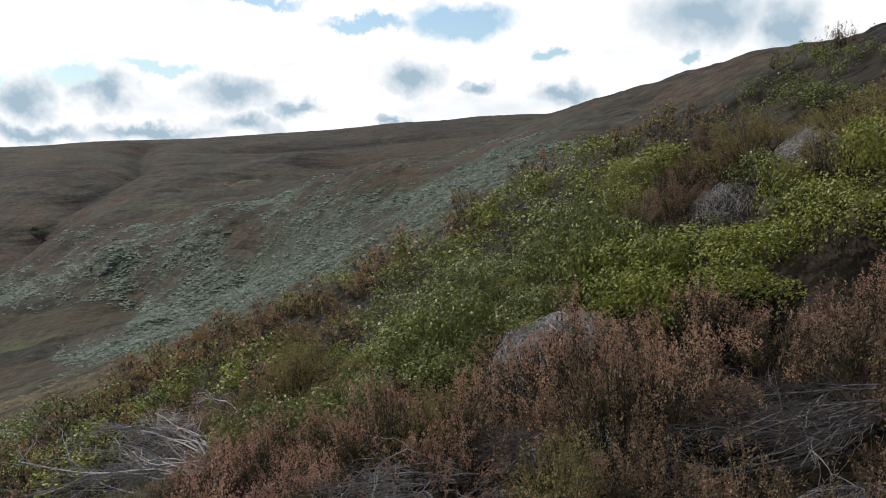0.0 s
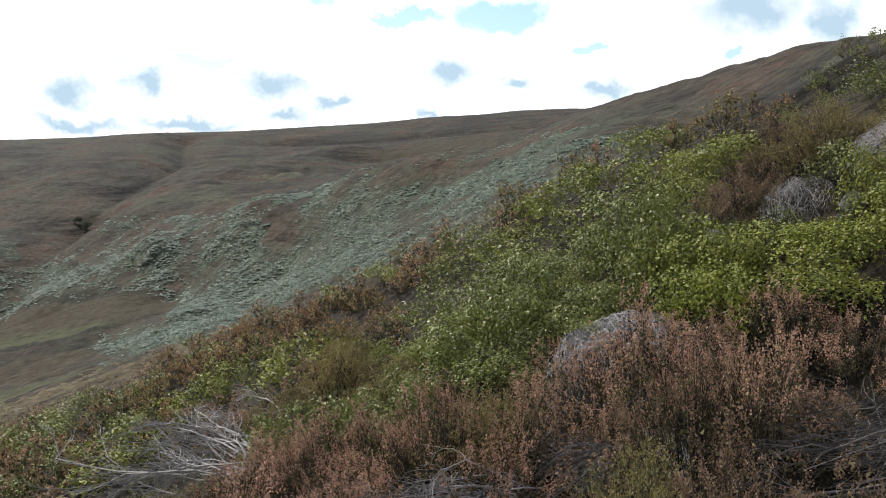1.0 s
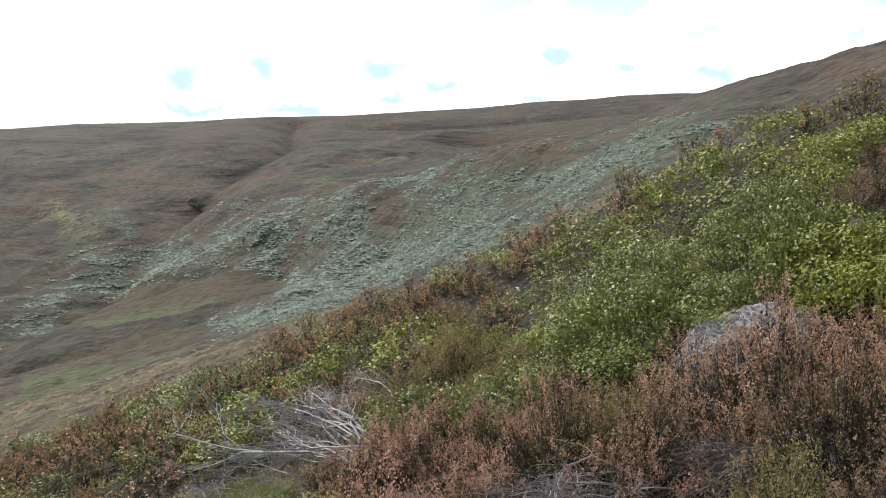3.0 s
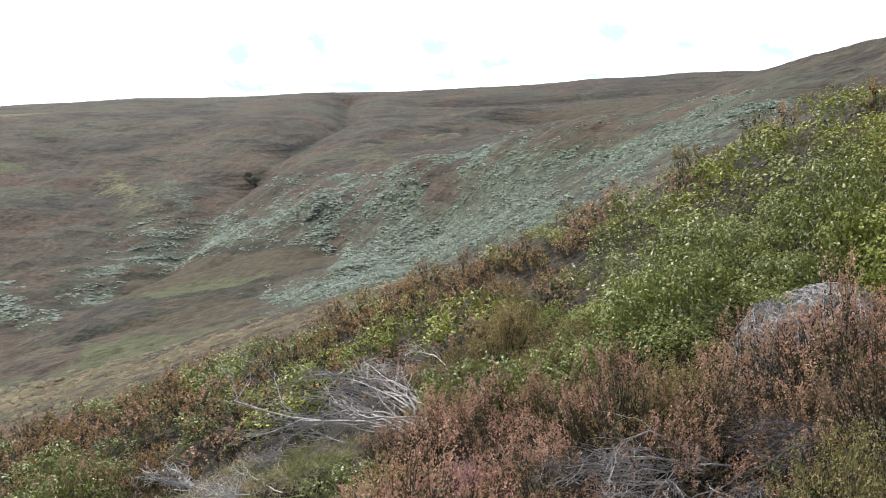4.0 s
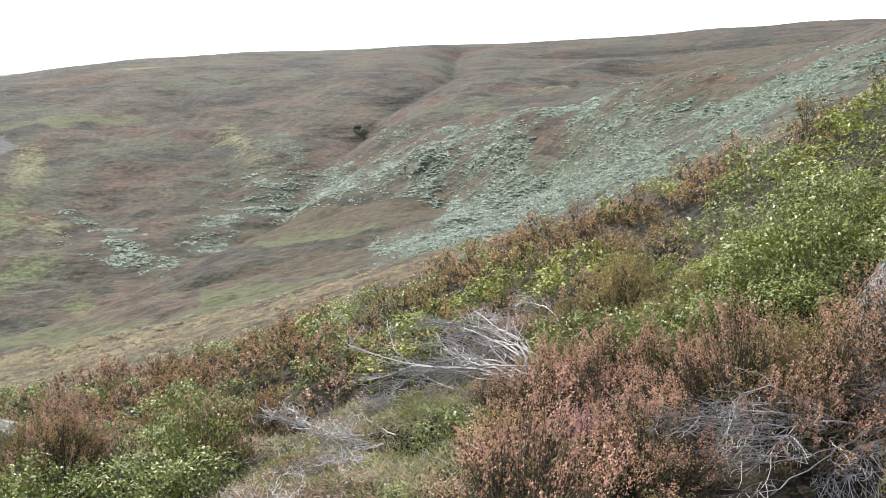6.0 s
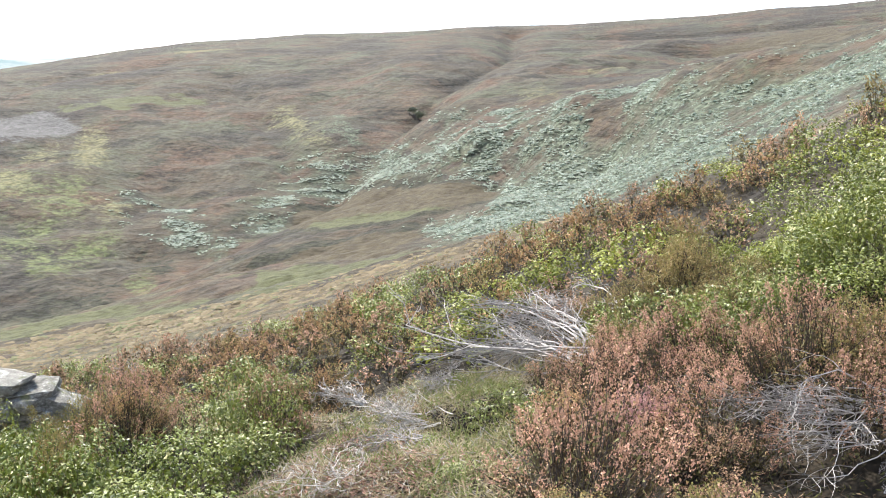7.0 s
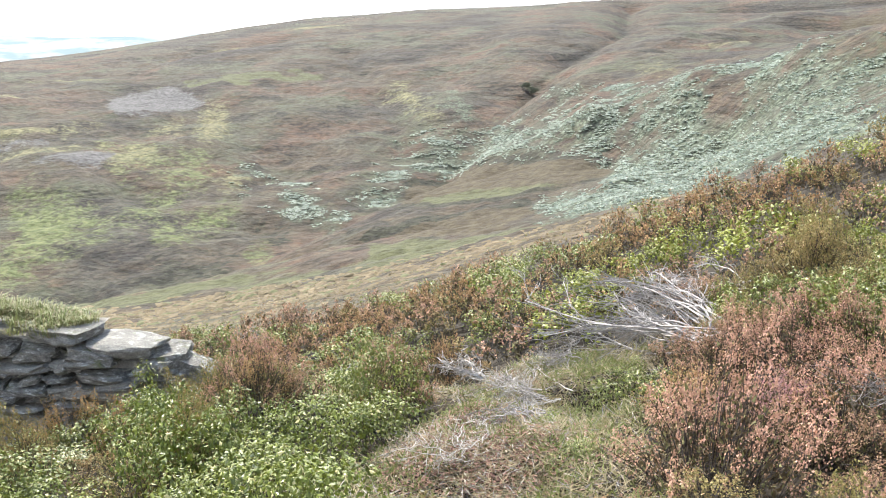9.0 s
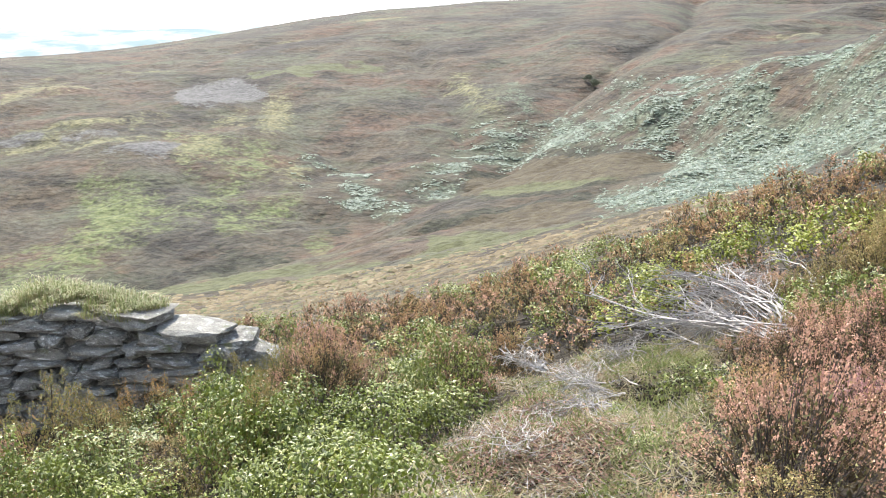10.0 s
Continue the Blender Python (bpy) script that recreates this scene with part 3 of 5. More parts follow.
STRAWY = [[(-42.5, 286), (-41.3, 292), (-40.4, 281), (-41.8, 275)], [(-42.7, 396), (-41.6, 392), (-41.4, 348), (-42.6, 321), (-43.5, 329)], [(-50.6, 342), (-48.6, 359), (-48.8, 351), (-50.4, 338)], [(-46.0, 348), (-43.9, 370), (-44.3, 342)], [(-48.7, 321), (-45.8, 320), (-45.6, 309), (-47.9, 296)], [(-57.4, 424), (-54.5, 449), (-53.5, 421), (-57.4, 397)], [(-55.4, 336), (-53.5, 339), (-52.7, 333), (-55.3, 333)], [(-32.3, 408), (-30.8, 406), (-28.6, 341), (-29.5, 338), (-31.1, 377)], [(-17.1, 323), (-15.8, 332), (-14.9, 296), (-15.8, 292)], [(-21.6, 258), (-20.5, 255), (-20.2, 252), (-21.4, 255)]]
LAWN = [[(-29.7, 224), (-26.7, 220), (-22.2, 205), (-21.1, 203), (-23.6, 199), (-27.7, 203), (-30.7, 213)], [(-33.3, 166), (-28.9, 154), (-27.4, 130), (-28.5, 122), (-33.3, 128)]]
FIELD = [[(-30.9, 272), (-27.6, 282), (-23.9, 258), (-21.5, 235), (-19.1, 231), (-18.3, 217), (-19.1, 205), (-21.5, 202), (-24.6, 200), (-28.4, 205), (-31.3, 223)], [(-31.7, 187), (-29.7, 192), (-26.7, 193), (-23.6, 192), (-22.8, 169), (-23.6, 159), (-25.0, 144), (-25.4, 140), (-31.7, 172)], [(-6.2, 528), (-2.9, 552), (0.4, 559), (5.1, 201), (6.2, 170), (3.6, 195), (0.4, 187), (-1.9, 179)]]
DENSE = [[(-25.0, 315), (-23.9, 276), (-21.5, 246), (-18.0, 227), (-15.6, 211), (-12.5, 201), (-9.1, 171), (-5.0, 168), (-4.9, 112), (-10.4, 136), (-14.7, 118), (-20.3, 122), (-22.6, 127), (-21.2, 141), (-23.6, 194), (-19.1, 169), (-18.3, 218), (-21.5, 236), (-25.6, 260), (-28.3, 285), (-28.6, 293), (-26.6, 307)]]
THIN = [[(-25.0, 315), (-22.8, 309), (-20.4, 295), (-16.3, 273), (-11.2, 239), (-5.0, 181), (-5.0, 168), (-9.1, 171), (-12.5, 201), (-15.6, 211), (-18.0, 223), (-21.5, 243), (-23.9, 271)], [(-28.1, 361), (-26.5, 333), (-25.2, 317), (-26.6, 307), (-29.6, 294), (-31.6, 277), (-31.5, 304), (-29.6, 307), (-28.2, 321), (-28.5, 345)], [(-12.0, 197), (-7.8, 170), (-4.4, 170), (-1.0, 171), (3.1, 161), (6.3, 125), (8.2, 116), (7.0, 102), (3.7, 93), (-1.3, 93), (-6.5, 106), (-12.5, 120)], [(-27.0, 341), (-26.9, 304), (-30.2, 286), (-31.6, 266), (-34.7, 246), (-36.1, 237), (-36.8, 243), (-34.7, 251), (-31.9, 281), (-30.5, 312), (-28.4, 326)], [(-41.0, 289), (-39.1, 271), (-37.1, 253), (-36.1, 243), (-36.5, 240), (-38.5, 254), (-40.4, 278)]]
RUSSET = [[(-8.6, 195), (-4.5, 179), (-1.2, 177), (2.0, 173), (5.1, 153), (6.5, 165), (5.1, 149), (0.4, 171), (-4.5, 174)], [(-24.2, 313), (-21.0, 299), (-14.9, 243), (-7.5, 191), (-7.5, 186), (-12.8, 222), (-18.3, 254)], [(-25.6, 421), (-23.8, 417), (-21.9, 415), (-23.8, 392)], [(-27.0, 323), (-25.8, 326), (-25.3, 309), (-26.5, 316)]]
DENSE_SLOPE = [[(-4.1, 121), (-3.0, 156), (-1.0, 162), (2.4, 132), (5.3, 111), (7.5, 107), (6.0, 96), (3.4, 98), (0.4, 105), (-2.0, 107)]]
# lines of shadow along eroded banks, painted dark on the ground
BANK_SHADES = [[(-31.3, 223), (-28.4, 205), (-24.6, 200), (-21.5, 202), (-19.1, 205)], [(-30.9, 272), (-27.6, 282), (-23.9, 258), (-21.5, 235), (-19.1, 231)], [(-33.2, 186), (-31.7, 187), (-29.7, 192), (-26.7, 193), (-23.6, 192)]]
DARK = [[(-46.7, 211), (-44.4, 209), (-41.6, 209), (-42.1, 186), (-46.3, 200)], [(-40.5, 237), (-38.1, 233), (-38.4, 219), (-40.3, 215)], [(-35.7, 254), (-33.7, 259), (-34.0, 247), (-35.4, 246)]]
STREAMSIDE = [(-33.3, 247, 1.6, 0.03)]
GRASSY = [(-37, 137, 6, 0.1), (-29, 112, 8, 0.1), (-45, 165, 8, 0.1), (-6, 95, 5, 0.1), (-1, 160, 2, 0.04), (-40, 440, 5, 0.03), (-50, 170, 6, 0.08)]
STREAKS = [(-53, 345, 4, 0.012), (-56, 330, 3, 0.015), (-50, 470, 2.5, 0.01), (-41, 545, 1.5, 0.012), (-36, 600, 2, 0.01), (-9, 560, 3, 0.012), (-55, 420, 4, 0.012), (-52, 318, 3, 0.02), (-3, 450, 3, 0.012), (-12, 400, 2, 0.012)]
DRY_STRIP = [(-60, 150), (-48, 122), (-40, 104), (-32, 80), (-24, 66), (-16, 62), (-9, 75), (-3, 85)]


def shelf_edge(az):
    """Range at which the shelf's own plants end, by bearing."""
    return np.interp(az, [-60, -26, -15, -5, 0, 6, 11, 27], [16, 15, 13.5, 12.3, 11.8, 11, 10.2, 9.6])


def outlined(x, y, shapes, soft=0.35):
    """Ground inside any of the outlines, 0.5 on the line itself, worn soft on both sides."""
    u, v = np.degrees(np.arctan2(x, y)), 9 * np.log(np.maximum(np.hypot(x, y), 1.0))
    out = np.zeros(np.shape(x))
    for shape in shapes:
        p = [(a, 9 * math.log(r)) for a, r in shape]
        lo, hi = np.min(p, 0) - 2 * soft, np.max(p, 0) + 2 * soft
        near = np.nonzero((u > lo[0]) & (u < hi[0]) & (v > lo[1]) & (v < hi[1]))[0]
        uu, vv = u[near], v[near]
        inside, best = np.zeros(len(near), bool), np.full(len(near), 1e9)
        for (ax, ay), (bx, by) in zip(p, p[1:] + p[:1]):
            dx, dy = bx - ax, by - ay
            s = np.clip(((uu - ax) * dx + (vv - ay) * dy) / (dx * dx + dy * dy + 1e-9), 0, 1)
            best = np.minimum(best, np.hypot(uu - ax - s * dx, vv - ay - s * dy))
            inside ^= ((ay > vv) != (by > vv)) & (uu < ax + (vv - ay) * dx / (dy if dy else 1e-9))
        out[near] = np.maximum(out[near], np.clip(0.5 + np.where(inside, 0.5, -0.5) * best / soft, 0, 1))
    return out


def zone_masks(x, y):
    x, y = np.ravel(x), np.ravel(y)
    r, az = np.hypot(x, y), np.degrees(np.arctan2(x, y))
    n = 0.25 * waves(x, y, 26, 11, 3)
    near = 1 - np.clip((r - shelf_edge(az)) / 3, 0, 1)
    dry = np.exp(-(line_distance(x, y, DRY_STRIP) / np.maximum(0.12 * r, 5)) ** 2) * (1 - near)
    dry = np.maximum(dry, 0.68 * (r < np.interp(az, [a for a, _ in DRY_STRIP], [q for _, q in DRY_STRIP])) * (az < -3) * (1 - near))
    lawn, field = outlined(x, y, LAWN), outlined(x, y, FIELD)
    thin = np.clip(outlined(x, y, THIN, 1.0) * 0.62 + 0.7 * n + 0.2 * waves(x, y, 12, 14, 2), 0, 0.8) * (outlined(x, y, THIN, 1.0) > 0.15)
    bracken = np.maximum(np.maximum(outlined(x, y, DENSE, 0.9), outlined(x, y, DENSE_SLOPE, 0.8) * np.clip(0.85 + n, 0.1, 1)), np.maximum(spots(x, y, STREAMSIDE) * 0.6, thin))
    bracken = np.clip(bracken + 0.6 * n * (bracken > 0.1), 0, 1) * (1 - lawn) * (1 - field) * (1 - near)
    # painted shadow along the bank lines, ragged at the edge
    bank_shade_dark_stand = np.zeros(len(x))
    for line in BANK_SHADES:
        bank_shade_dark_stand = np.maximum(bank_shade_dark_stand, np.exp(-((line_distance(x, y, line) + 1.5 * n) / 2.0) ** 2))
    return {"bracken": bracken, "olive": np.maximum(lawn, np.clip(spots(x, y, GRASSY) * 0.9 + n, 0, 1) * (spots(x, y, GRASSY) > 0.1)), "field": field, "russet": outlined(x, y, RUSSET, 0.9),
            "green": outlined(x, y, FRESH, 0.9), "yellow": np.maximum(outlined(x, y, STRAWY, 0.6), spots(x, y, STREAKS)), "stony": outlined(x, y, SCREE, 0.3),
            "dry": np.clip(dry + n, 0, 1) * (dry > 0.08), "bank_shade_dark_stand": np.maximum(bank_shade_dark_stand, 0.8 * outlined(x, y, DARK, 0.6)), "litter": near}


def build_ground():
    az = np.concatenate([np.arange(-66, 38, 0.19), np.arange(38, 294, 3.2)])
    r = np.concatenate([[0.6, 1.2, 2.0], np.exp(np.linspace(math.log(2.6), math.log(18), 75)), np.exp(np.linspace(math.log(18.4), math.log(800), 280)), np.exp(np.linspace(math.log(830), math.log(4900), 24))])
    a, rr = np.meshgrid(az, r, indexing="ij")
    x, y = polar(a, rr)
    z = height(x, y)
    na, nr = a.shape
    v = np.concatenate([np.stack([x, y, z], -1).reshape(-1, 3), [[0, 0, EYE_Z - 1.85]]])
    i, j = np.meshgrid(np.arange(na), np.arange(nr - 1), indexing="ij")
    k = (i + 1) % na
    quads = np.stack([i * nr + j, i * nr + j + 1, k * nr + j + 1, k * nr + j], -1).reshape(-1, 4)
    tris = np.concatenate([quads[:, [0, 2, 1]], quads[:, [0, 3, 2]]])
    i = np.arange(na)
    tris = np.concatenate([tris, np.stack([np.full(na, na * nr), ((i + 1) % na) * nr, i * nr], -1)])
    me = make_mesh("ground", v, tris, [M_GROUND], smooth=True)
    for name, mask in zone_masks(v[:, 0], v[:, 1]).items():
        me.attributes.new(name, "FLOAT", "POINT").data.foreach_set("value", mask.astype(np.float32))
    return tagged(new("ground", me), "heather moor hillside falling to a bracken valley", "ground", kind="structure")


build_ground()


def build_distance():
    """Low hills on the horizon, beyond the mouth of the valley, with haze painted in as blue glow."""
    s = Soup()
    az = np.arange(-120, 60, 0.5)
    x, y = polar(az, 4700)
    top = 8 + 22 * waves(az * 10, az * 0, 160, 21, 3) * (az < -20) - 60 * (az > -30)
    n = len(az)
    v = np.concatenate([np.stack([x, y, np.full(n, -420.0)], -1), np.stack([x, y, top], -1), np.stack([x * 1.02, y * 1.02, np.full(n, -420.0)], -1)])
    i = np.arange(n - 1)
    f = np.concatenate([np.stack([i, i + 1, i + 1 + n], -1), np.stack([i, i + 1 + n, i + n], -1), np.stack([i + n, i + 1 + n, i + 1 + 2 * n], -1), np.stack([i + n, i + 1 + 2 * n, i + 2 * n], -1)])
    tagged(new("backdrop", make_mesh("backdrop", v, f, [M_DISTANCE])), "far hills on the horizon, haze painted in as pale blue glow", "hills", kind="structure")


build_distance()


# ---------------------------------------------------------------- plants: prototypes
def unit(v):
    return v / (np.linalg.norm(v, axis=-1, keepdims=True) + 1e-9)


def dome_points(rng, n, radius, tall, fall=0.62):
    """Base and tip points of stems that fan out of one stool."""
    a, q = rng.uniform(0, 2 * math.pi, n), np.sqrt(rng.uniform(0, 1, n))
    tip = np.stack([radius * q * np.cos(a), radius * q * np.sin(a), tall * (1 - fall * q ** 2) * rng.uniform(0.75, 1.1, n)], -1)
    base = np.stack([tip[:, 0] * 0.35, tip[:, 1] * 0.35, np.full(n, -0.05)], -1)
    return base, tip


def curve_lines(rng, base, tip, k, wobble):
    s = np.linspace(0, 1, k)[None, :, None]
    line = base[:, None] * (1 - s) + tip[:, None] * s
    bend = rng.normal(0, wobble, (len(base), 1, 3)) * (s * (1 - s) * 4)
    out = unit(tip - base) * np.array([1, 1, 0])
    return line + bend - out[:, None] * (s * (1 - s)) * 0.06


def bilberry_soups(seed, radius=0.34, tall=0.34, stems=40, leaves=1650, size=0.022, clumps=8):
    """Twiggy bush that breaks up into small rounded heads, each with a skin of oval leaves that lie outwards and up."""
    rng = np.random.default_rng(seed)
    wood, leaf = Soup(), Soup()
    q, a = np.sqrt((np.arange(clumps) + rng.uniform(0.2, 0.8, clumps)) / clumps), np.arange(clumps) * 2.4 + rng.normal(0, 0.3, clumps)
    head = np.stack([0.8 * radius * q * np.cos(a), 0.8 * radius * q * np.sin(a), tall * (1 - 0.62 * q ** 2) * rng.uniform(0.4, 1.05, clumps)], -1)
    round_ = rng.uniform(0.085, 0.15, clumps) * radius / 0.34
    own = rng.integers(0, clumps, stems)
    tip = head[own] + rng.normal(0, 0.05, (stems, 3))
    wood.tubes(curve_lines(rng, tip * [0.45, 0.45, 0] - [0, 0, 0.05], tip, 3, 0.03), 0.0018, 0.0009)
    which = rng.choice(clumps, leaves, p=round_ ** 2 / (round_ ** 2).sum())
    d = unit(rng.normal(0, 1, (leaves, 3)) + [0, 0, 0.6])
    p = head[which] + d * round_[which][:, None] * rng.uniform(0.62, 1.12, (leaves, 1)) * [1, 1, 0.9] + rng.normal(0, 0.01, (leaves, 3))
    face = unit(d * 0.75 + [0, 0, 0.45] + rng.normal(0, 0.42, (leaves, 3)))
    along = unit(np.cross(face, rng.normal(0, 1, (leaves, 3))))
    ln = rng.uniform(0.6, 1.3, leaves) * size
    tone = np.clip(0.55 * rng.uniform(0, 1, clumps)[which] + 0.45 * rng.uniform(0, 1, leaves), 0, 1)
    leaf.leaves(p, along, np.cross(face, along), ln, ln * 0.64, tone=tone, fold=0.18)
    return wood, leaf


def heather_soups(seed, radius=0.27, tall=0.35, sprigs=180, per=23, low=8, size=0.0070, shoots=34, fat=1.0):
    """Rounded heather: wiry bare stems, dark scale leaves, and club-shaped flower spikes standing in sprays on top."""
    rng = np.random.default_rng(seed)
    base, head = dome_points(rng, shoots, radius, tall, 0.75)
    own = rng.integers(0, shoots, sprigs)
    tip = head[own] + rng.normal(0, 0.033, (sprigs, 3)) * [1, 1, 0.9]
    wood, leaf, bloom = Soup(), Soup(), Soup()
    wood.tubes(curve_lines(rng, base, head, 4, 0.035), 0.0024, 0.001)
    foot = base[own] * 0.5 + head[own] * 0.5
    wood.tubes(curve_lines(rng, foot, tip, 2, 0.01)[::2], 0.0018, 0.0008)
    d = unit(unit(head - base)[own] * 0.8 + np.array([0, 0, 0.3]) + rng.normal(0, 0.2, (sprigs, 3)))
    plume = rng.uniform(0.035, 0.085, sprigs)
    i = np.repeat(np.arange(sprigs), per)
    s = rng.uniform(-0.1, 1.0, len(i))
    wide = 0.0088 * fat * (1.15 - 0.75 * np.clip(s, 0, 1))
    p = tip[i] + d[i] * (s * plume[i] - 0.02)[:, None] + rng.normal(0, 1, (len(i), 3)) * wide[:, None]
    along = unit(d[i] * 0.5 + rng.normal(0, 0.6, p.shape))
    side = unit(np.cross(along, rng.normal(0, 1, p.shape)))
    ln = rng.uniform(0.7, 1.3, len(i)) * size
    spray, spike = rng.uniform(0, 1, shoots), rng.uniform(0, 1, sprigs)
    tone = np.clip(0.45 * spray[own][i] + 0.35 * spike[i] + 0.3 * s, 0, 1)
    bloom.flakes(p, along, side, ln, ln, tone=tone)
    i = np.repeat(np.arange(sprigs), low)
    s = rng.uniform(0.0, 0.95, len(i))[:, None]
    p = foot[i] * (1 - s) + tip[i] * s + rng.normal(0, 0.018, (len(i), 3))
    along = unit(d[i] * 0.8 + rng.normal(0, 0.6, p.shape))
    ln = rng.uniform(0.7, 1.4, len(i)) * size * 2.2
    leaf.flakes(p, along, unit(np.cross(along, rng.normal(0, 1, p.shape))), ln, ln * 0.55, tone=spray[own][i])
    return wood, leaf, bloom


def dead_soup(seed, radius=0.42, tall=0.34, twigs=900, thick=0.0015):
    """A dome of dead heather: fine grey twigs combed over one another."""
    rng = np.random.default_rng(seed)
    wood = Soup()
    a, q = rng.uniform(0, 2 * math.pi, twigs), np.sqrt(rng.uniform(0, 1, twigs))
    start = np.stack([q * np.cos(a), q * np.sin(a)], -1)
    heading = rng.normal(0.25, 0.5, twigs)
    step = np.stack([np.cos(heading), np.sin(heading)], -1) * rng.uniform(0.2, 0.6, (twigs, 1))
    s = np.linspace(0, 1, 4)[None, :, None]
    flat = start[:, None] + step[:, None] * s + rng.normal(0, 0.035, (twigs, 4, 2))
    limit = rng.uniform(0.7, 1.15, (twigs, 1, 1))
    flat = flat * np.minimum(1.0, limit / (np.linalg.norm(flat, axis=-1, keepdims=True) + 1e-9))
    depth = rng.uniform(0.72, 1.08, (twigs, 1)) + rng.normal(0, 0.05, (twigs, 4)) + 0.16 * waves(flat[..., 0], flat[..., 1], 0.9, seed, 2)
    up = np.maximum(1 - (flat ** 2).sum(-1) ** 1.25, -0.6) * tall * depth
    lines = np.concatenate([flat * radius, up[..., None]], -1)
    wood.tubes(lines, thick, thick * 0.4)
    return wood


def stool_soup(seed):
    """The thick old stems that carry a dead bush."""
    rng = np.random.default_rng(seed + 50)
    base, tip = dome_points(rng, 14, 0.34, 0.3)
    s = Soup()
    s.tubes(curve_lines(rng, base, tip, 5, 0.04), 0.007, 0.002, sides=4)
    return s


def branch_soup(seed, limbs, length, spread, thick):
    """Old leggy branches that lie along +y from their stool, forking towards fine grey tips."""
    rng = np.random.default_rng(seed)
    wood, twigs = Soup(), Soup()
    ang = rng.normal(0, spread, limbs)
    ln = length * rng.uniform(0.45, 1.0, limbs)
    base = rng.normal(0, 0.05, (limbs, 3)) * [1, 1, 0.5]
    tip = base + np.stack([np.sin(ang) * ln, np.cos(ang) * ln, rng.uniform(0.0, 0.10, limbs) * length], -1)
    lines = curve_lines(rng, base, tip, 8, 0.06 * length)
    lines += rng.normal(0, 0.008, lines.shape)
    wood.tubes(lines, thick, thick * 0.4, sides=4)
    for level, count, reach, th in ((0, 6, 0.36, 0.5), (1, 3, 0.2, 0.34)):
        n = len(lines) * count
        i = np.repeat(np.arange(len(lines)), count)
        s = rng.integers(2, lines.shape[1], n)
        b = lines[i, s - 1]
        b = b + (lines[i, s] - b) * rng.uniform(0, 1, (n, 1))
        d = unit(unit(lines[i, s] - lines[i, s - 1]) + rng.normal(0, 0.28, (n, 3)) * [1, 1, 0.4])
        new_lines = curve_lines(rng, b, b + d * reach * rng.uniform(0.4, 1.1, (n, 1)) * length, 5, 0.025)
        twigs.tubes(new_lines, thick * th, thick * th * 0.45)
        if level == 0:
            lines = new_lines
    return wood, twigs


def tussock_soup(seed, radius=0.16, tall=0.28, blades=150, width=0.003, droop=0.8):
    rng = np.random.default_rng(seed)
    a, q = rng.uniform(0, 2 * math.pi, blades), np.sqrt(rng.uniform(0, 1, blades)) * radius
    b = np.stack([q * np.cos(a), q * np.sin(a), np.full(blades, -0.02)], -1)
    h = tall * rng.uniform(0.5, 1.1, blades)
    a2 = a + rng.normal(0, 0.7, blades)
    out = np.stack([np.cos(a2), np.sin(a2), np.zeros(blades)], -1) * (h * droop * rng.uniform(0.3, 1.2, blades))[:, None]
    mid = b + out * 0.35 + np.stack([0 * h, 0 * h, h * 0.75], -1)
    tip = b + out + np.stack([0 * h, 0 * h, h * rng.uniform(0.5, 1.0, blades)], -1)
    side = np.stack([-np.sin(a2), np.cos(a2), np.zeros(blades)], -1) * width * 0.5
    s = Soup()
    quad = np.stack([b - side, b + side, mid + side * 0.8, mid - side * 0.8, tip], 1)
    i = np.arange(blades)[:, None] * 5
    s.add(quad.reshape(-1, 3), np.concatenate([i + [0, 1, 2], i + [0, 2, 3], i + [3, 2, 4]]))
    return s


def thing(name, parts):
    """A thing of several meshes under an Empty; parts: (name, soup, material)."""
    ob = new(name)
    ob.empty_display_size = 0.1
    for part_name, soup, mat in parts:
        child(part_name, soup_mesh(part_name, soup, mat), ob)
    return ob


def heather_kind(name, bloom_mat, label, seeds, **sizes):
    out = []
    for seed in seeds:
        wood, leaf, bloom = heather_soups(seed, **sizes)
        ob = thing("heather_bush", [("woody_stem", wood, M_HEATHSTEM), ("foliage", leaf, M_HEATHLEAF if bloom_mat is not M_GREENHEATH else M_GREENHEATH), ("bloom", bloom, bloom_mat)])
        out.append(tagged(ob, label, "heather bush", name))
    return out


def bilberry_kind(name, leaf_mat, label, seeds, **sizes):
    out = []
    for seed in seeds:
        wood, leaf = bilberry_soups(seed, **sizes)
        ob = thing("bilberry_bush", [("woody_stem", wood, M_BILB_STEM), ("foliage", leaf, leaf_mat)])
        out.append(tagged(ob, label, "bilberry bush", name))
    return out


def grey_kind(seeds, **sizes):
    out = []
    for seed, twigs, thick in seeds:
        ob = thing("dead_heather_bush", [("brushwood", dead_soup(seed, twigs=twigs, thick=thick, **sizes), M_GREYMAT), ("woody_stem", stool_soup(seed), M_BARESTEM)])
        out.append(tagged(ob, "dead grey heather bush of matted bare twigs", "dead bush", "dead heather on the shelf"))
    return out


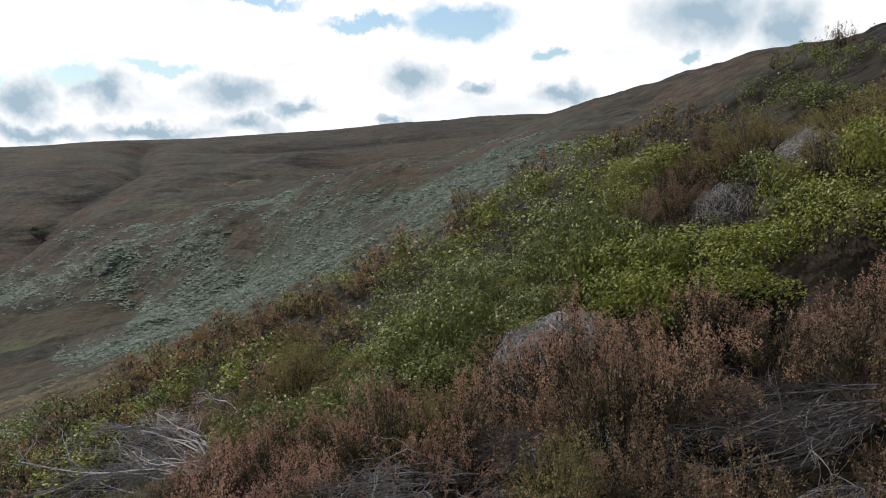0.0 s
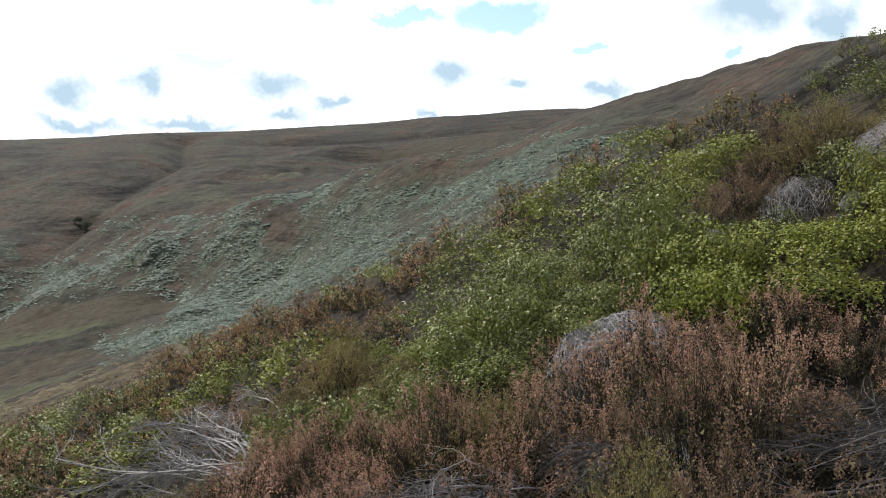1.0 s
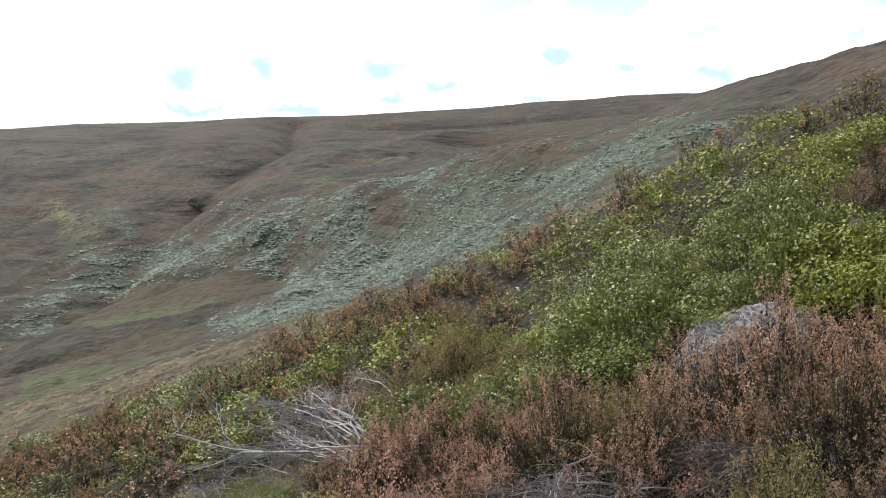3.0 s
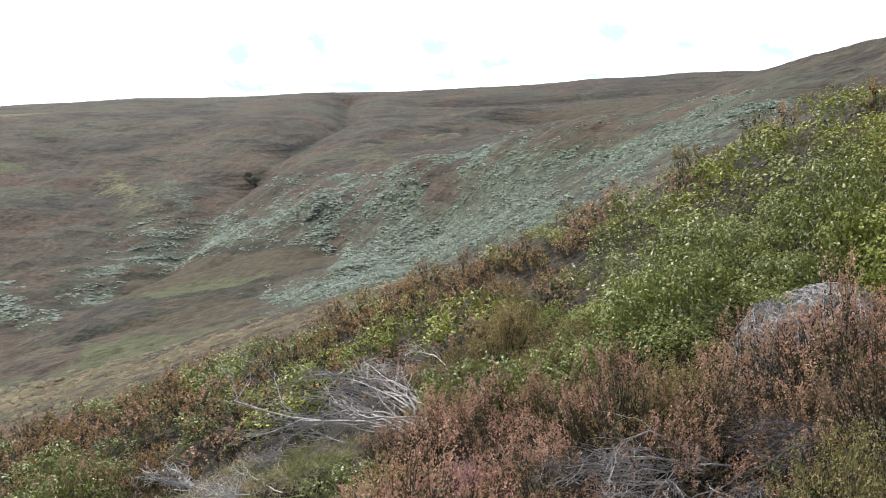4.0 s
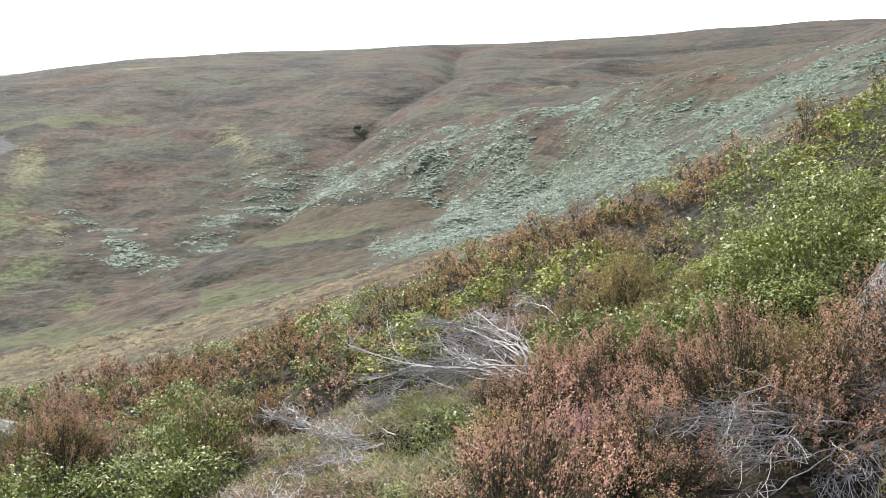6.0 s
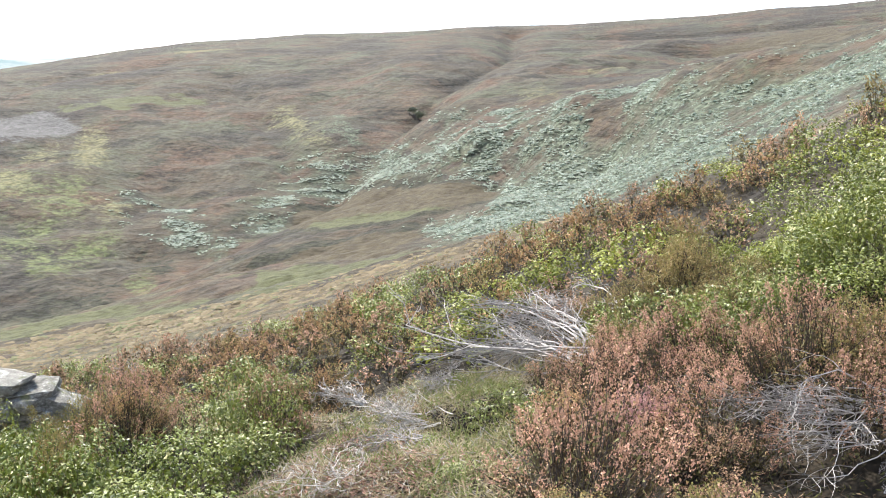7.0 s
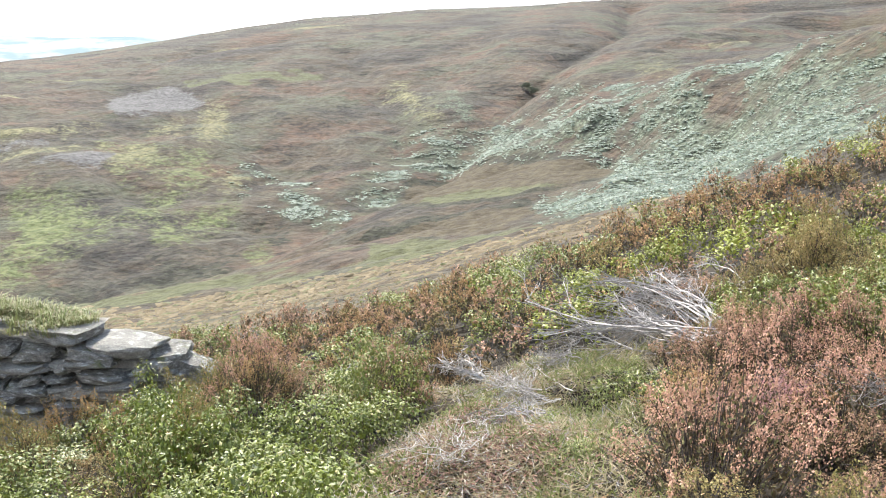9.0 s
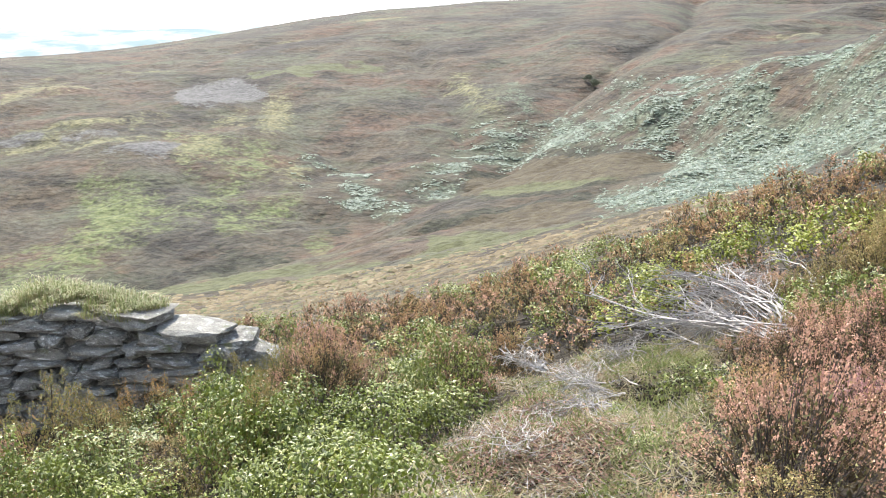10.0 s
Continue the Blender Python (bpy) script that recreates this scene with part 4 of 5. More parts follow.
KINDS = {
    "rust": heather_kind("rusty heather on the shelf", M_RUST, "heather bush with faded rusty pink flower spikes", (1, 2, 3)),
    "orange": heather_kind("orange heather on the shelf", M_ORANGE, "low heather bush turned orange brown", (4, 5), tall=0.26),
    "brown": heather_kind("brown heather on the slope", M_BROWN, "tall brown heather bush gone over", (6, 7), tall=0.40),
    "pink": heather_kind("pink heather on the shelf", M_PINK, "heather bush with pink and red flower spikes", (8, 9)),
    "green": heather_kind("green heather on the shelf", M_GREENHEATH, "young green heather bush", (10, 11)),
    "bil": bilberry_kind("bilberry on the shelf", M_BILBERRY, "dense bilberry bush with small glossy green leaves", (12, 13, 14)),
    "bright": bilberry_kind("yellow bilberry on the slope", M_BRIGHT, "bilberry bush with yellow green leaves", (15, 16)),
    "grey": grey_kind(((17, 1700, 0.0018), (18, 620, 0.0018))),
}
TUSSOCK = [tagged(thing("grass_tussock", [("tuft", tussock_soup(s, tall=t), m)]), l, "grass tussock", "grass tussocks in the hollow")
           for s, t, m, l in ((20, 0.2, M_STRAW, "flattened straw coloured grass tussock"), (21, 0.22, M_GRASS, "green moor grass tussock"))]

# where each kind grows: middles of its patches, x and y in metres
PATCHES = {
    "rust": [(1.48, 4.7), (2.1, 4.4), (0.85, 4.5), (0.46, 4.67), (0.49, 3.74), (-0.25, 4.49), (-0.73, 4.92), (-1.3, 5.68), (-0.45, 4.91), (0.11, 4.38),
             (-3.0, 10.6), (-0.43, 11.2), (0.62, 10.9), (-3.95, 4.45), (-5.2, 3.3), (-2.69, 8.03), (-2.12, 7.42), (-1.0, 3.46), (-0.78, 3.2), (-1.21, 5.54), (-1.1, 4.6), (-0.9, 4.0), (-4.6, 10.4), (-4.9, 2.8)],
    "orange": [(-4.6, 7.4), (-4.2, 7.2), (-5.0, 7.6), (-2.2, 10.4), (-3.75, 10.3), (-1.6, 9.6), (-5.5, 9.8), (-4.75, 4.15), (-3.36, 5.27), (-6.5, 9.2)],
    "green": [(-1.14, 6.88), (-0.84, 6.27), (-1.24, 6.29), (2.43, 7.11), (1.82, 8.22), (2.61, 6.05), (-4.2, 3.55), (-4.75, 4.6)],
    # the first four are rusty bushes in shade, darkened by the brown colour
    "brown": [(1.73, 4.2), (1.08, 3.9), (1.44, 3.69), (1.3, 4.3), (2.02, 7.31), (1.97, 6.56), (-0.95, 8.37)],
    "bright": [(1.6, 5.6), (2.2, 5.4), (1.0, 5.45), (1.76, 5.11), (2.11, 5.0), (1.47, 5.18), (1.95, 5.06), (2.4, 5.05), (1.11, 5.0), (1.35, 5.33), (1.2, 5.6), (1.9, 5.5), (0.9, 9.3), (0.1, 9.2), (-0.3, 7.3), (-1.9, 8.6), (-2.4, 9.2), (-3.4, 9.4), (0.52, 7.0), (1.58, 7.52)],
    "bil": [(1.29, 8.59), (1.08, 8.81), (2.72, 7.33), (3.34, 7.45), (0.41, 5.89), (0.05, 6.03), (-0.33, 6.08), (-0.64, 6.19), (-0.17, 7.85), (0.79, 6.01), (1.02, 6.33), (0.29, 7.2), (-0.45, 8.64), (1.51, 5.98), (0.58, 8.18), (1.0, 7.62), (2.3, 6.3), (2.55, 8.18),
            (-3.6, 4.75), (-4.1, 5.4), (-4.1, 3.9), (-4.41, 3.3), (-2.5, 2.9), (-3.9, 2.6), (-4.4, 6.0), (-5.0, 8.0), (-1.58, 4.84), (-5.03, 10.9), (-3.2, 8.68), (-5.0, 4.0), (-3.2, 3.6)],
    "bare": [(-2.65, 4.83), (-2.83, 5.61), (-3.1, 5.9), (-1.96, 4.02), (-1.92, 3.5), (-1.6, 3.1), (-2.17, 5.6), (-1.95, 4.5), (-2.49, 3.75), (-2.2, 6.4), (-2.1, 2.9), (-2.4, 4.3), (-2.0, 5.0), (-2.5, 6.1), (-1.75, 3.6), (-2.35, 6.1), (-2.75, 6.45)],
}
# single dead bushes: x, y, size, height
DEAD = [(0.62, 5.46, 1.2, 0.62), (0.3, 4.05, 0.8, 0.6), (0.62, 4.4, 0.6, 0.6), (1.55, 6.85, 0.6, 0.95), (1.95, 6.45, 0.7, 0.7), (2.47, 6.3, 0.7, 0.8), (0.05, 5.25, 0.75, 0.7), (0.31, 7.81, 0.6, 0.55),
        (1.5, 3.35, 0.8, 0.5), (-5.4, 7.5, 0.8, 0.6), (-2.75, 8.9, 0.7, 0.6)]
# single pink bushes and one tall one by the wall's end
SINGLES = [("pink", -1.05, 4.5, 0.8, 1.2), ("pink", -0.86, 4.1, 0.8, 1.1), ("rust", -3.98, 4.52, 1.0, 1.35), ("orange", -3.9, 4.45, 0.9, 1.5), 
           ("brown", 3.75, 8.9, 0.9, 0.9), ("bright", 0.52, 7.0, 0.7, 1.0),
           ("rust", -0.3, 4.62, 1.1, 1.4), ("rust", 0.12, 4.6, 1.05, 1.3), ("rust", 0.5, 4.5, 0.9, 0.9), ("green", -0.02, 4.78, 0.9, 1.2), ("orange", -5.38, 4.32, 1.0, 1.9), ("orange", -4.75, 4.2, 0.95, 1.7), ("green", -5.0, 3.31, 1.25, 1.4), ("green", -4.75, 3.5, 1.0, 1.3), ("orange", -4.78, 2.9, 1.0, 1.5)]
PATCH_KIND = [k for k, v in PATCHES.items() for _ in v]
PATCH_AT = np.array([p for v in PATCHES.values() for p in v])


def kind_at(x, y, rng):
    d = np.hypot(*(PATCH_AT - [x + rng.normal(0, 0.09), y + rng.normal(0, 0.11)]).T)
    i = int(np.argmin(d))
    if d[i] > 1.1:
        if x > -1.3:
            return rng.choice(["bil", "green", "bil", "bright", "brown", "bil"])
        return rng.choice(["bil", "rust", "green", "orange", "rust", "bil", "grey"], p=[0.22, 0.22, 0.17, 0.17, 0.1, 0.1, 0.02])
    if math.hypot(x, y) > 8.0 and PATCH_KIND[i] in ("rust", "brown") and rng.uniform() < 0.6:
        return rng.choice(["bil", "bright", "green"] if x > -2.2 else ["orange", "bright", "orange"])
    if rng.uniform() < 0.2 and PATCH_KIND[i] in ("rust", "pink", "orange"):
        return rng.choice(["green", "rust", "green", "orange", "rust"])
    if rng.uniform() < 0.1 and PATCH_KIND[i] in ("bil", "green"):
        return rng.choice(["bright", "bil", "green", "orange"])
    return PATCH_KIND[i]


def blocked(x, y):
    """The stone wall's footing and the camera's way stay free."""
    s = (x + 5.2) * -0.89 + (y - 5.45) * -0.45
    off = abs((x + 5.2) * -0.45 + (y - 5.45) * 0.89)
    if any(math.hypot(x - a, y - b) < 0.27 * c for a, b, c, _ in DEAD) or any(math.hypot(x - a, y - b) < 0.3 * c for _, a, b, c, _ in SINGLES if a < -3.5):
        return True
    along = ((x + 1.5) * -0.76 + (y - 6.0) * 0.65)
    if 0.1 < along < 1.9 and abs((x + 1.5) * 0.65 + (y - 6.0) * 0.76) < 0.3:
        return True  # under the fallen branches
    if ((x + 0.2) / 0.36) ** 2 + ((y - 4.0) / 0.22) ** 2 < 1 or ((x - 1.15) / 0.5) ** 2 + ((y - 3.75) / 0.25) ** 2 < 1:
        return True  # old bushes that show their bare stems
    if 0.1 < x < 0.4 and y < 4.12:
        return True  # bare stems under the first bushes
    if s > 0.9 and 0 < (x + 5.2) * 0.45 - (y - 5.45) * 0.89 < 1.0:
        return True  # trodden ground along the foot of the wall
    return (s > -0.25 and off < 0.42) or math.hypot(x + 0.2, y - 0.25) < 2.1


def scatter(step, r_lo, r_hi, az_lo, az_hi, rng):
    x0, y0 = np.arange(-16, 8, step), np.arange(0.5, 19, step)
    gx, gy = [g.ravel() for g in np.meshgrid(x0, y0)]
    gx, gy = gx + rng.uniform(-0.45, 0.45, gx.shape) * step, gy + rng.uniform(-0.45, 0.45, gx.shape) * step
    r, az = np.hypot(gx, gy), np.degrees(np.arctan2(gx, gy))
    keep = (r > r_lo) & (r < np.minimum(r_hi, shelf_edge(az))) & (az > az_lo) & (az < az_hi)
    return gx[keep], gy[keep]


def plant_near():
    rng = np.random.default_rng(42)
    used = {k: 0 for k in KINDS}
    count = {}
    gx, gy = scatter(0.335, 2.7, 7.9, -62, 33, rng)
    for x, y, z in zip(gx, gy, height(gx, gy)):
        if blocked(x, y):
            continue
        kind = kind_at(x, y, rng)
        if kind == "bare":
            src = TUSSOCK[0 if rng.uniform() < 0.5 else 1]
            if rng.uniform() < 0.35:
                place(src, x, y, z, rng, (0.6, 1.0), (0.4, 0.7), count)
            if rng.uniform() < 0.6:
                src = KINDS[rng.choice(["bil", "green", "orange", "rust"], p=[0.4, 0.3, 0.15, 0.15])][0]
                place(src, x + 0.12, y - 0.1, z, rng, (0.42, 0.62), (0.5, 0.8), count)
            continue
        trough = float(waves(x, y, 0.95, 47, 2))
        if trough < -0.5 and kind in ("rust", "orange", "brown", "pink") or trough < -0.35 and x < -2.4 and y < 5.4 and kind != "grey":
            if rng.uniform() < 0.7:  # low growth in the dark gaps between the hummocks
                place(KINDS[kind][0], x, y, z, rng, (0.55, 0.8), (0.5, 0.8), count)
            continue
        src = KINDS[kind][used[kind] % len(KINDS[kind])]
        used[kind] += 1
        hump = min(1.5, 1.06 + 0.4 * float(waves(x, y, 1.15, 44, 2))) if kind in ("bil", "bright", "green") else min(1.25, 1.02 + 0.22 * trough)
        if x > 2.2 and y > 6.4:
            hump = min(hump, 0.62)  # cropped short along the top of the bank
        if kind in ("bil", "bright"):
            if rng.uniform() < 0.06:
                continue
            place(src, x, y, z, rng, (0.8, 1.12), (0.8 * hump, 1.3 * hump), count)
        else:
            place(src, x, y, z, rng, (0.85, 1.2), (0.75 * hump, 1.15 * hump), count)
    for i, (x, y, s, h) in enumerate(DEAD):
        dx, dy = float(height(x + 0.3, y) - height(x - 0.3, y)) / 0.6, float(height(x, y + 0.3) - height(x, y - 0.3)) / 0.6
        place(KINDS["grey"][min(i, 1)], x, y, float(height(x, y)) - 0.02, rng, (s, s), (h, h), count, (math.atan(dy), -math.atan(dx)))
    for i, (kind, x, y, s, h) in enumerate(SINGLES):
        place(KINDS[kind][i % 2], x, y, float(height(x, y)), rng, (s, s), (h, h), count)


def place(src, x, y, z, rng, wide, tall, count, lean=(0.0, 0.0)):
    """The prototype itself stands at its first place; every further one is a copy."""
    s, h = rng.uniform(*wide), rng.uniform(*tall)
    turn = Matrix.LocRotScale((x, y, z - 0.02), Euler((*lean, 0)).to_quaternion() @ Euler((rng.normal(0, 0.1), rng.normal(0, 0.1), rng.uniform(0, 6.283))).to_quaternion(), (1, 1, 1))
    if src.name in count:
        ob = copy_thing(src, turn)
    else:
        count[src.name], ob = 1, src
        ob.matrix_basis = turn
    ob.scale = (s, s, s * h)


plant_near()


# ---------------------------------------------------------------- the rest of the shelf: plants nobody could count
def joined(name, label, category, clumps, mats, soups):
    """One mesh out of many turned, scaled clumps. soups: per variant a list of (soup, slot)."""
    rng = np.random.default_rng(len(clumps))
    vs, fs, ms, ts, count = [], [], [], [], 0
    packs = []
    for parts in soups:
        pv, pf, pm, pt, c = [], [], [], [], 0
        for soup, slot in parts:
            v, f, _ = soup.arrays()
            pv.append(v); pf.append(f + c); pm.append(np.full(len(f), slot)); pt.append(soup.tones()); c += len(v)
        packs.append((np.concatenate(pv), np.concatenate(pf), np.concatenate(pm), np.concatenate(pt)))
    for x, y, z, s in clumps:
        v, f, m, t = packs[rng.integers(len(packs))]
        ts.append(np.clip(t + rng.normal(0, 0.12), 0, 1))
        a = rng.uniform(0, 6.283)
        c, d = math.cos(a) * s, math.sin(a) * s
        w = np.stack([v[:, 0] * c - v[:, 1] * d + x, v[:, 0] * d + v[:, 1] * c + y, v[:, 2] * s * rng.uniform(0.8, 1.15) + z], -1)
        vs.append(w); fs.append(f + count); ms.append(m); count += len(v)
    ob = new(name, make_mesh(name, np.concatenate(vs), np.concatenate(fs), mats, np.concatenate(ms), tone=np.concatenate(ts)))
    return tagged(ob, label, category, kind="stuff")


def plant_shelf():
    rng = np.random.default_rng(7)
    gx, gy = scatter(0.46, 7.9, 17.5, -62, 33, rng)
    by = {}
    for x, y, z in zip(gx, gy, height(gx, gy)):
        if not blocked(x, y):
            k = kind_at(x, y, rng)
            by.setdefault(k if k in ("bil", "bright") else "grey" if k == "grey" else "green" if k == "green" else "orange" if k in ("orange", "bare") else "rust", []).append((x, y, z - 0.02, rng.uniform(0.8, 1.25) * (0.5 if x > 2.2 and y > 6.4 else 1.0)))
    small = dict(sprigs=50, per=9, low=3, size=0.0175, shoots=14, fat=1.6)
    heath = [heather_soups(s, **small) for s in (31, 32)]
    for key, mat, label in (("rust", M_RUST, "faded rusty heather along the brow of the shelf"), ("orange", M_ORANGE, "orange brown heather along the brow"), ("green", M_GREENHEATH, "green heather farther along the slope")):
        joined("heather_growth", label, "heather", by[key], [M_HEATHSTEM, M_HEATHLEAF, mat], [[(w, 0), (l, 1), (b, 2)] for w, l, b in heath])
    bil = [bilberry_soups(s, stems=12, leaves=430, size=0.034, clumps=6) for s in (33, 34)]
    for key, mat, label in (("bil", M_BILBERRY, "green bilberry carpet farther along the slope"), ("bright", M_BRIGHT, "yellow green bilberry patches along the brow")):
        joined("bilberry_growth", label, "bilberry", by[key], [M_BILB_STEM, mat], [[(w, 0), (l, 1)] for w, l in bil])
    if by.get("grey"):
        joined("dead_heather_growth", "dead grey heather twigs farther along the slope", "dead heather", by["grey"], [M_DEAD], [[(dead_soup(35, twigs=90, thick=0.004), 0)]])


plant_shelf()


def plant_floor():
    """Moss, litter and short grass between the bushes of the shelf."""
    rng = np.random.default_rng(9)
    n = 60000
    az, r = rng.uniform(-62, 33, n), np.sqrt(rng.uniform(2.2 ** 2, 7.5 ** 2, n))
    x, y = polar(az, r)
    z = height(x, y)
    for name, label, cat, mat, part, ln in (("litter", "dead heather litter under the bushes", "litter", M_LITTER, slice(0, 32000), 0.05),
                                            ("moss", "green brown moss and short grass on the ground", "moss", M_MOSS, slice(32000, n), 0.035)):
        s = Soup()
        p = np.stack([x[part], y[part], z[part] + rng.uniform(-0.005, 0.05, len(x[part]))], -1)
        along = unit(rng.normal(0, 1, p.shape) + np.array([0, 0, 0.25]))
        s.leaves(p, along, unit(np.cross(along, rng.normal(0, 1, p.shape))), rng.uniform(0.5, 1.4, len(p)) * ln, rng.uniform(0.003, 0.008, len(p)))
        tagged(new(name, soup_mesh(name, s, mat)), label, cat, kind="stuff")


plant_floor()


def thatch():
    """Flattened straw, dead stalks and red brown litter over the open hollow."""
    rng = np.random.default_rng(19)
    middles = np.array(PATCHES["bare"])
    for name, label, cat, mat, n, ln, wd in (("thatch", "flattened pale straw over the hollow", "straw", M_STRAW, 27000, 0.11, 0.0038), ("dead_stalks", "grey dead heather stalks lying in the hollow", "dead stalks", M_DEAD, 5000, 0.14, 0.0036),
                                             ("leaf_litter", "red brown leaf litter on the floor of the hollow", "litter", M_REDLITTER, 15000, 0.03, 0.009), ("low_growth", "low green sprouts in the hollow", "sprouts", M_GRASS, 26000, 0.05, 0.007)):
        at = middles[rng.integers(0, len(middles), n)] + rng.normal(0, 0.24, (n, 2))
        if name == "leaf_litter":
            at = np.array([(-2.35, 4.2), (-2.1, 3.75), (-2.45, 4.6), (-2.2, 3.95), (-3.0, 5.9)])[rng.integers(0, 5, n)] + rng.normal(0, 0.22, (n, 2))
        patch = waves(at[:, 0], at[:, 1], 0.7, 23, 2) * (1 if name in ("thatch", "dead_stalks") else -1)
        at = at[patch > -0.15] if name != "leaf_litter" else at
        n = len(at)
        p = np.concatenate([at, (height(at[:, 0], at[:, 1]) + rng.uniform(0.0, 0.09, n))[:, None]], 1)
        along = unit(rng.normal(0, 1, (n, 3)) * [1, 1, 0.25] + np.array([0, 0, 0.9 if name == "low_growth" else 0.08]))
        s = Soup()
        s.leaves(p, along, unit(np.cross(along, np.array([0, 0, 1.0]) + rng.normal(0, 0.4, p.shape))), rng.uniform(0.5, 1.4, n) * ln, wd)
        tagged(new(name, soup_mesh(name, s, mat)), label, cat, kind="stuff")


thatch()


# ---------------------------------------------------------------- valley sides: bracken, heather and dry grass in bulk
def bulk(name, label, category, mat, n, r_lo, r_hi, az_lo, az_hi, chance, size, per, seed, upright):
    rng = np.random.default_rng(seed)
    az, r = rng.uniform(az_lo, az_hi, n), np.exp(rng.uniform(math.log(r_lo), math.log(r_hi), n))
    x, y = polar(az, r)
    keep = rng.uniform(0, 1, n) < chance(x, y, r)
    x, y, r = x[keep], y[keep], r[keep]
    z = height(x, y)
    n = len(x)
    p = np.repeat(np.stack([x, y, z - 0.03], -1), per, 0)
    sz = np.repeat(size * rng.uniform(0.6, 1.35, n) * np.clip(r / 230, 0.05, 1.25), per)
    a = rng.uniform(0, 6.283, n * per)
    along = unit(np.stack([np.cos(a), np.sin(a), rng.normal(upright, 0.25, n * per)], -1))
    side = unit(np.cross(along, np.array([0, 0, 1.0]) + rng.normal(0, 0.3, along.shape)))
    s = Soup()
    s.leaves(p + rng.normal(0, 0.16, p.shape) * sz[:, None] * [1, 1, 0.3], along, side, sz, sz * rng.uniform(0.35, 0.6, n * per), fold=-0.2)
    tagged(new(name, soup_mesh(name, s, mat)), label, category, kind="stuff")


def bracken_chance(x, y, r):
    m = zone_masks(x, y)
    strip = np.sin(6.283 * height(x, y) / 2.4 + 2.2 * waves(x, y, 34, 66, 2))  # the stands run along the slope
    return np.clip(m["bracken"] * 1.3 - 0.36 + (0.42 * strip + 0.25 * waves(x, y, 7, 63, 2)) * (m["bracken"] > 0.1), 0, 1)


def heather_chance(x, y, r):
    m = zone_masks(x, y)
    free = 0.9 - 1.6 * m["bracken"] - 1.2 * m["stony"] - m["dry"] - m["olive"] - m["field"] - 0.7 * m["green"]
    return np.clip(free, 0, 1) * np.clip(0.45 + 0.6 * waves(x, y, 22, 61, 2), 0, 1) * (r > shelf_edge(np.degrees(np.arctan2(x, y))) - 1)


def bracken(n, seed):
    """Bracken stands: clump by clump a rosette of arching fronds, knee to waist high."""
    rng = np.random.default_rng(seed)
    az, r = rng.uniform(-62, 10, n), np.sqrt(rng.uniform(60 ** 2, 330 ** 2, n))
    x, y = polar(az, r)
    keep = rng.uniform(0, 1, n) < bracken_chance(x, y, r)
    x, y, r = x[keep], y[keep], r[keep]
    z, n, k = height(x, y), len(x), 7
    wide = rng.uniform(0.38, 0.8, n) * np.clip(r / 190, 0.7, 1.25) * (0.55 + 0.45 * zone_masks(x, y)["bracken"])
    tall = wide * rng.uniform(0.22, 0.5, n)
    a = np.arange(k)[None] * 6.283 / k + rng.uniform(0, 6.283, (n, 1)) + rng.normal(0, 0.2, (n, k))
    reach = wide[:, None] * rng.uniform(0.75, 1.25, (n, k))
    top = np.stack([x, y, z + tall], -1)[:, None] + np.zeros((n, k, 1))

    def rim(turn, share, up):
        return np.stack([x[:, None] + np.cos(a + turn) * reach * share, y[:, None] + np.sin(a + turn) * reach * share, (z + tall * up)[:, None] + rng.normal(0, 0.06, (n, k))], -1)

    kite = np.stack([top, rim(-0.42, 0.62, 0.72), rim(0.0, 1.0, 0.12), rim(0.42, 0.62, 0.72)], 2)
    i = np.arange(n * k)[:, None] * 4
    s = Soup()
    s.add(kite.reshape(-1, 3), np.concatenate([i + [0, 1, 2], i + [0, 2, 3]]), tone=np.repeat(np.clip(0.5 + 0.3 * waves(x, y, 9, 65, 2) + rng.normal(0, 0.15, n), 0, 1), k * 4))
    tagged(new("bracken", soup_mesh("bracken", s, M_FROND)), "pale green bracken covering the valley sides", "bracken", kind="stuff")


bracken(140000, 54)
bulk("moor_heather", "brown heather covering the open moor", "heather", M_MOORCLUMP, 60000, 10.5, 70, -64, 34, heather_chance, 0.6, 3, 52, 0.6)
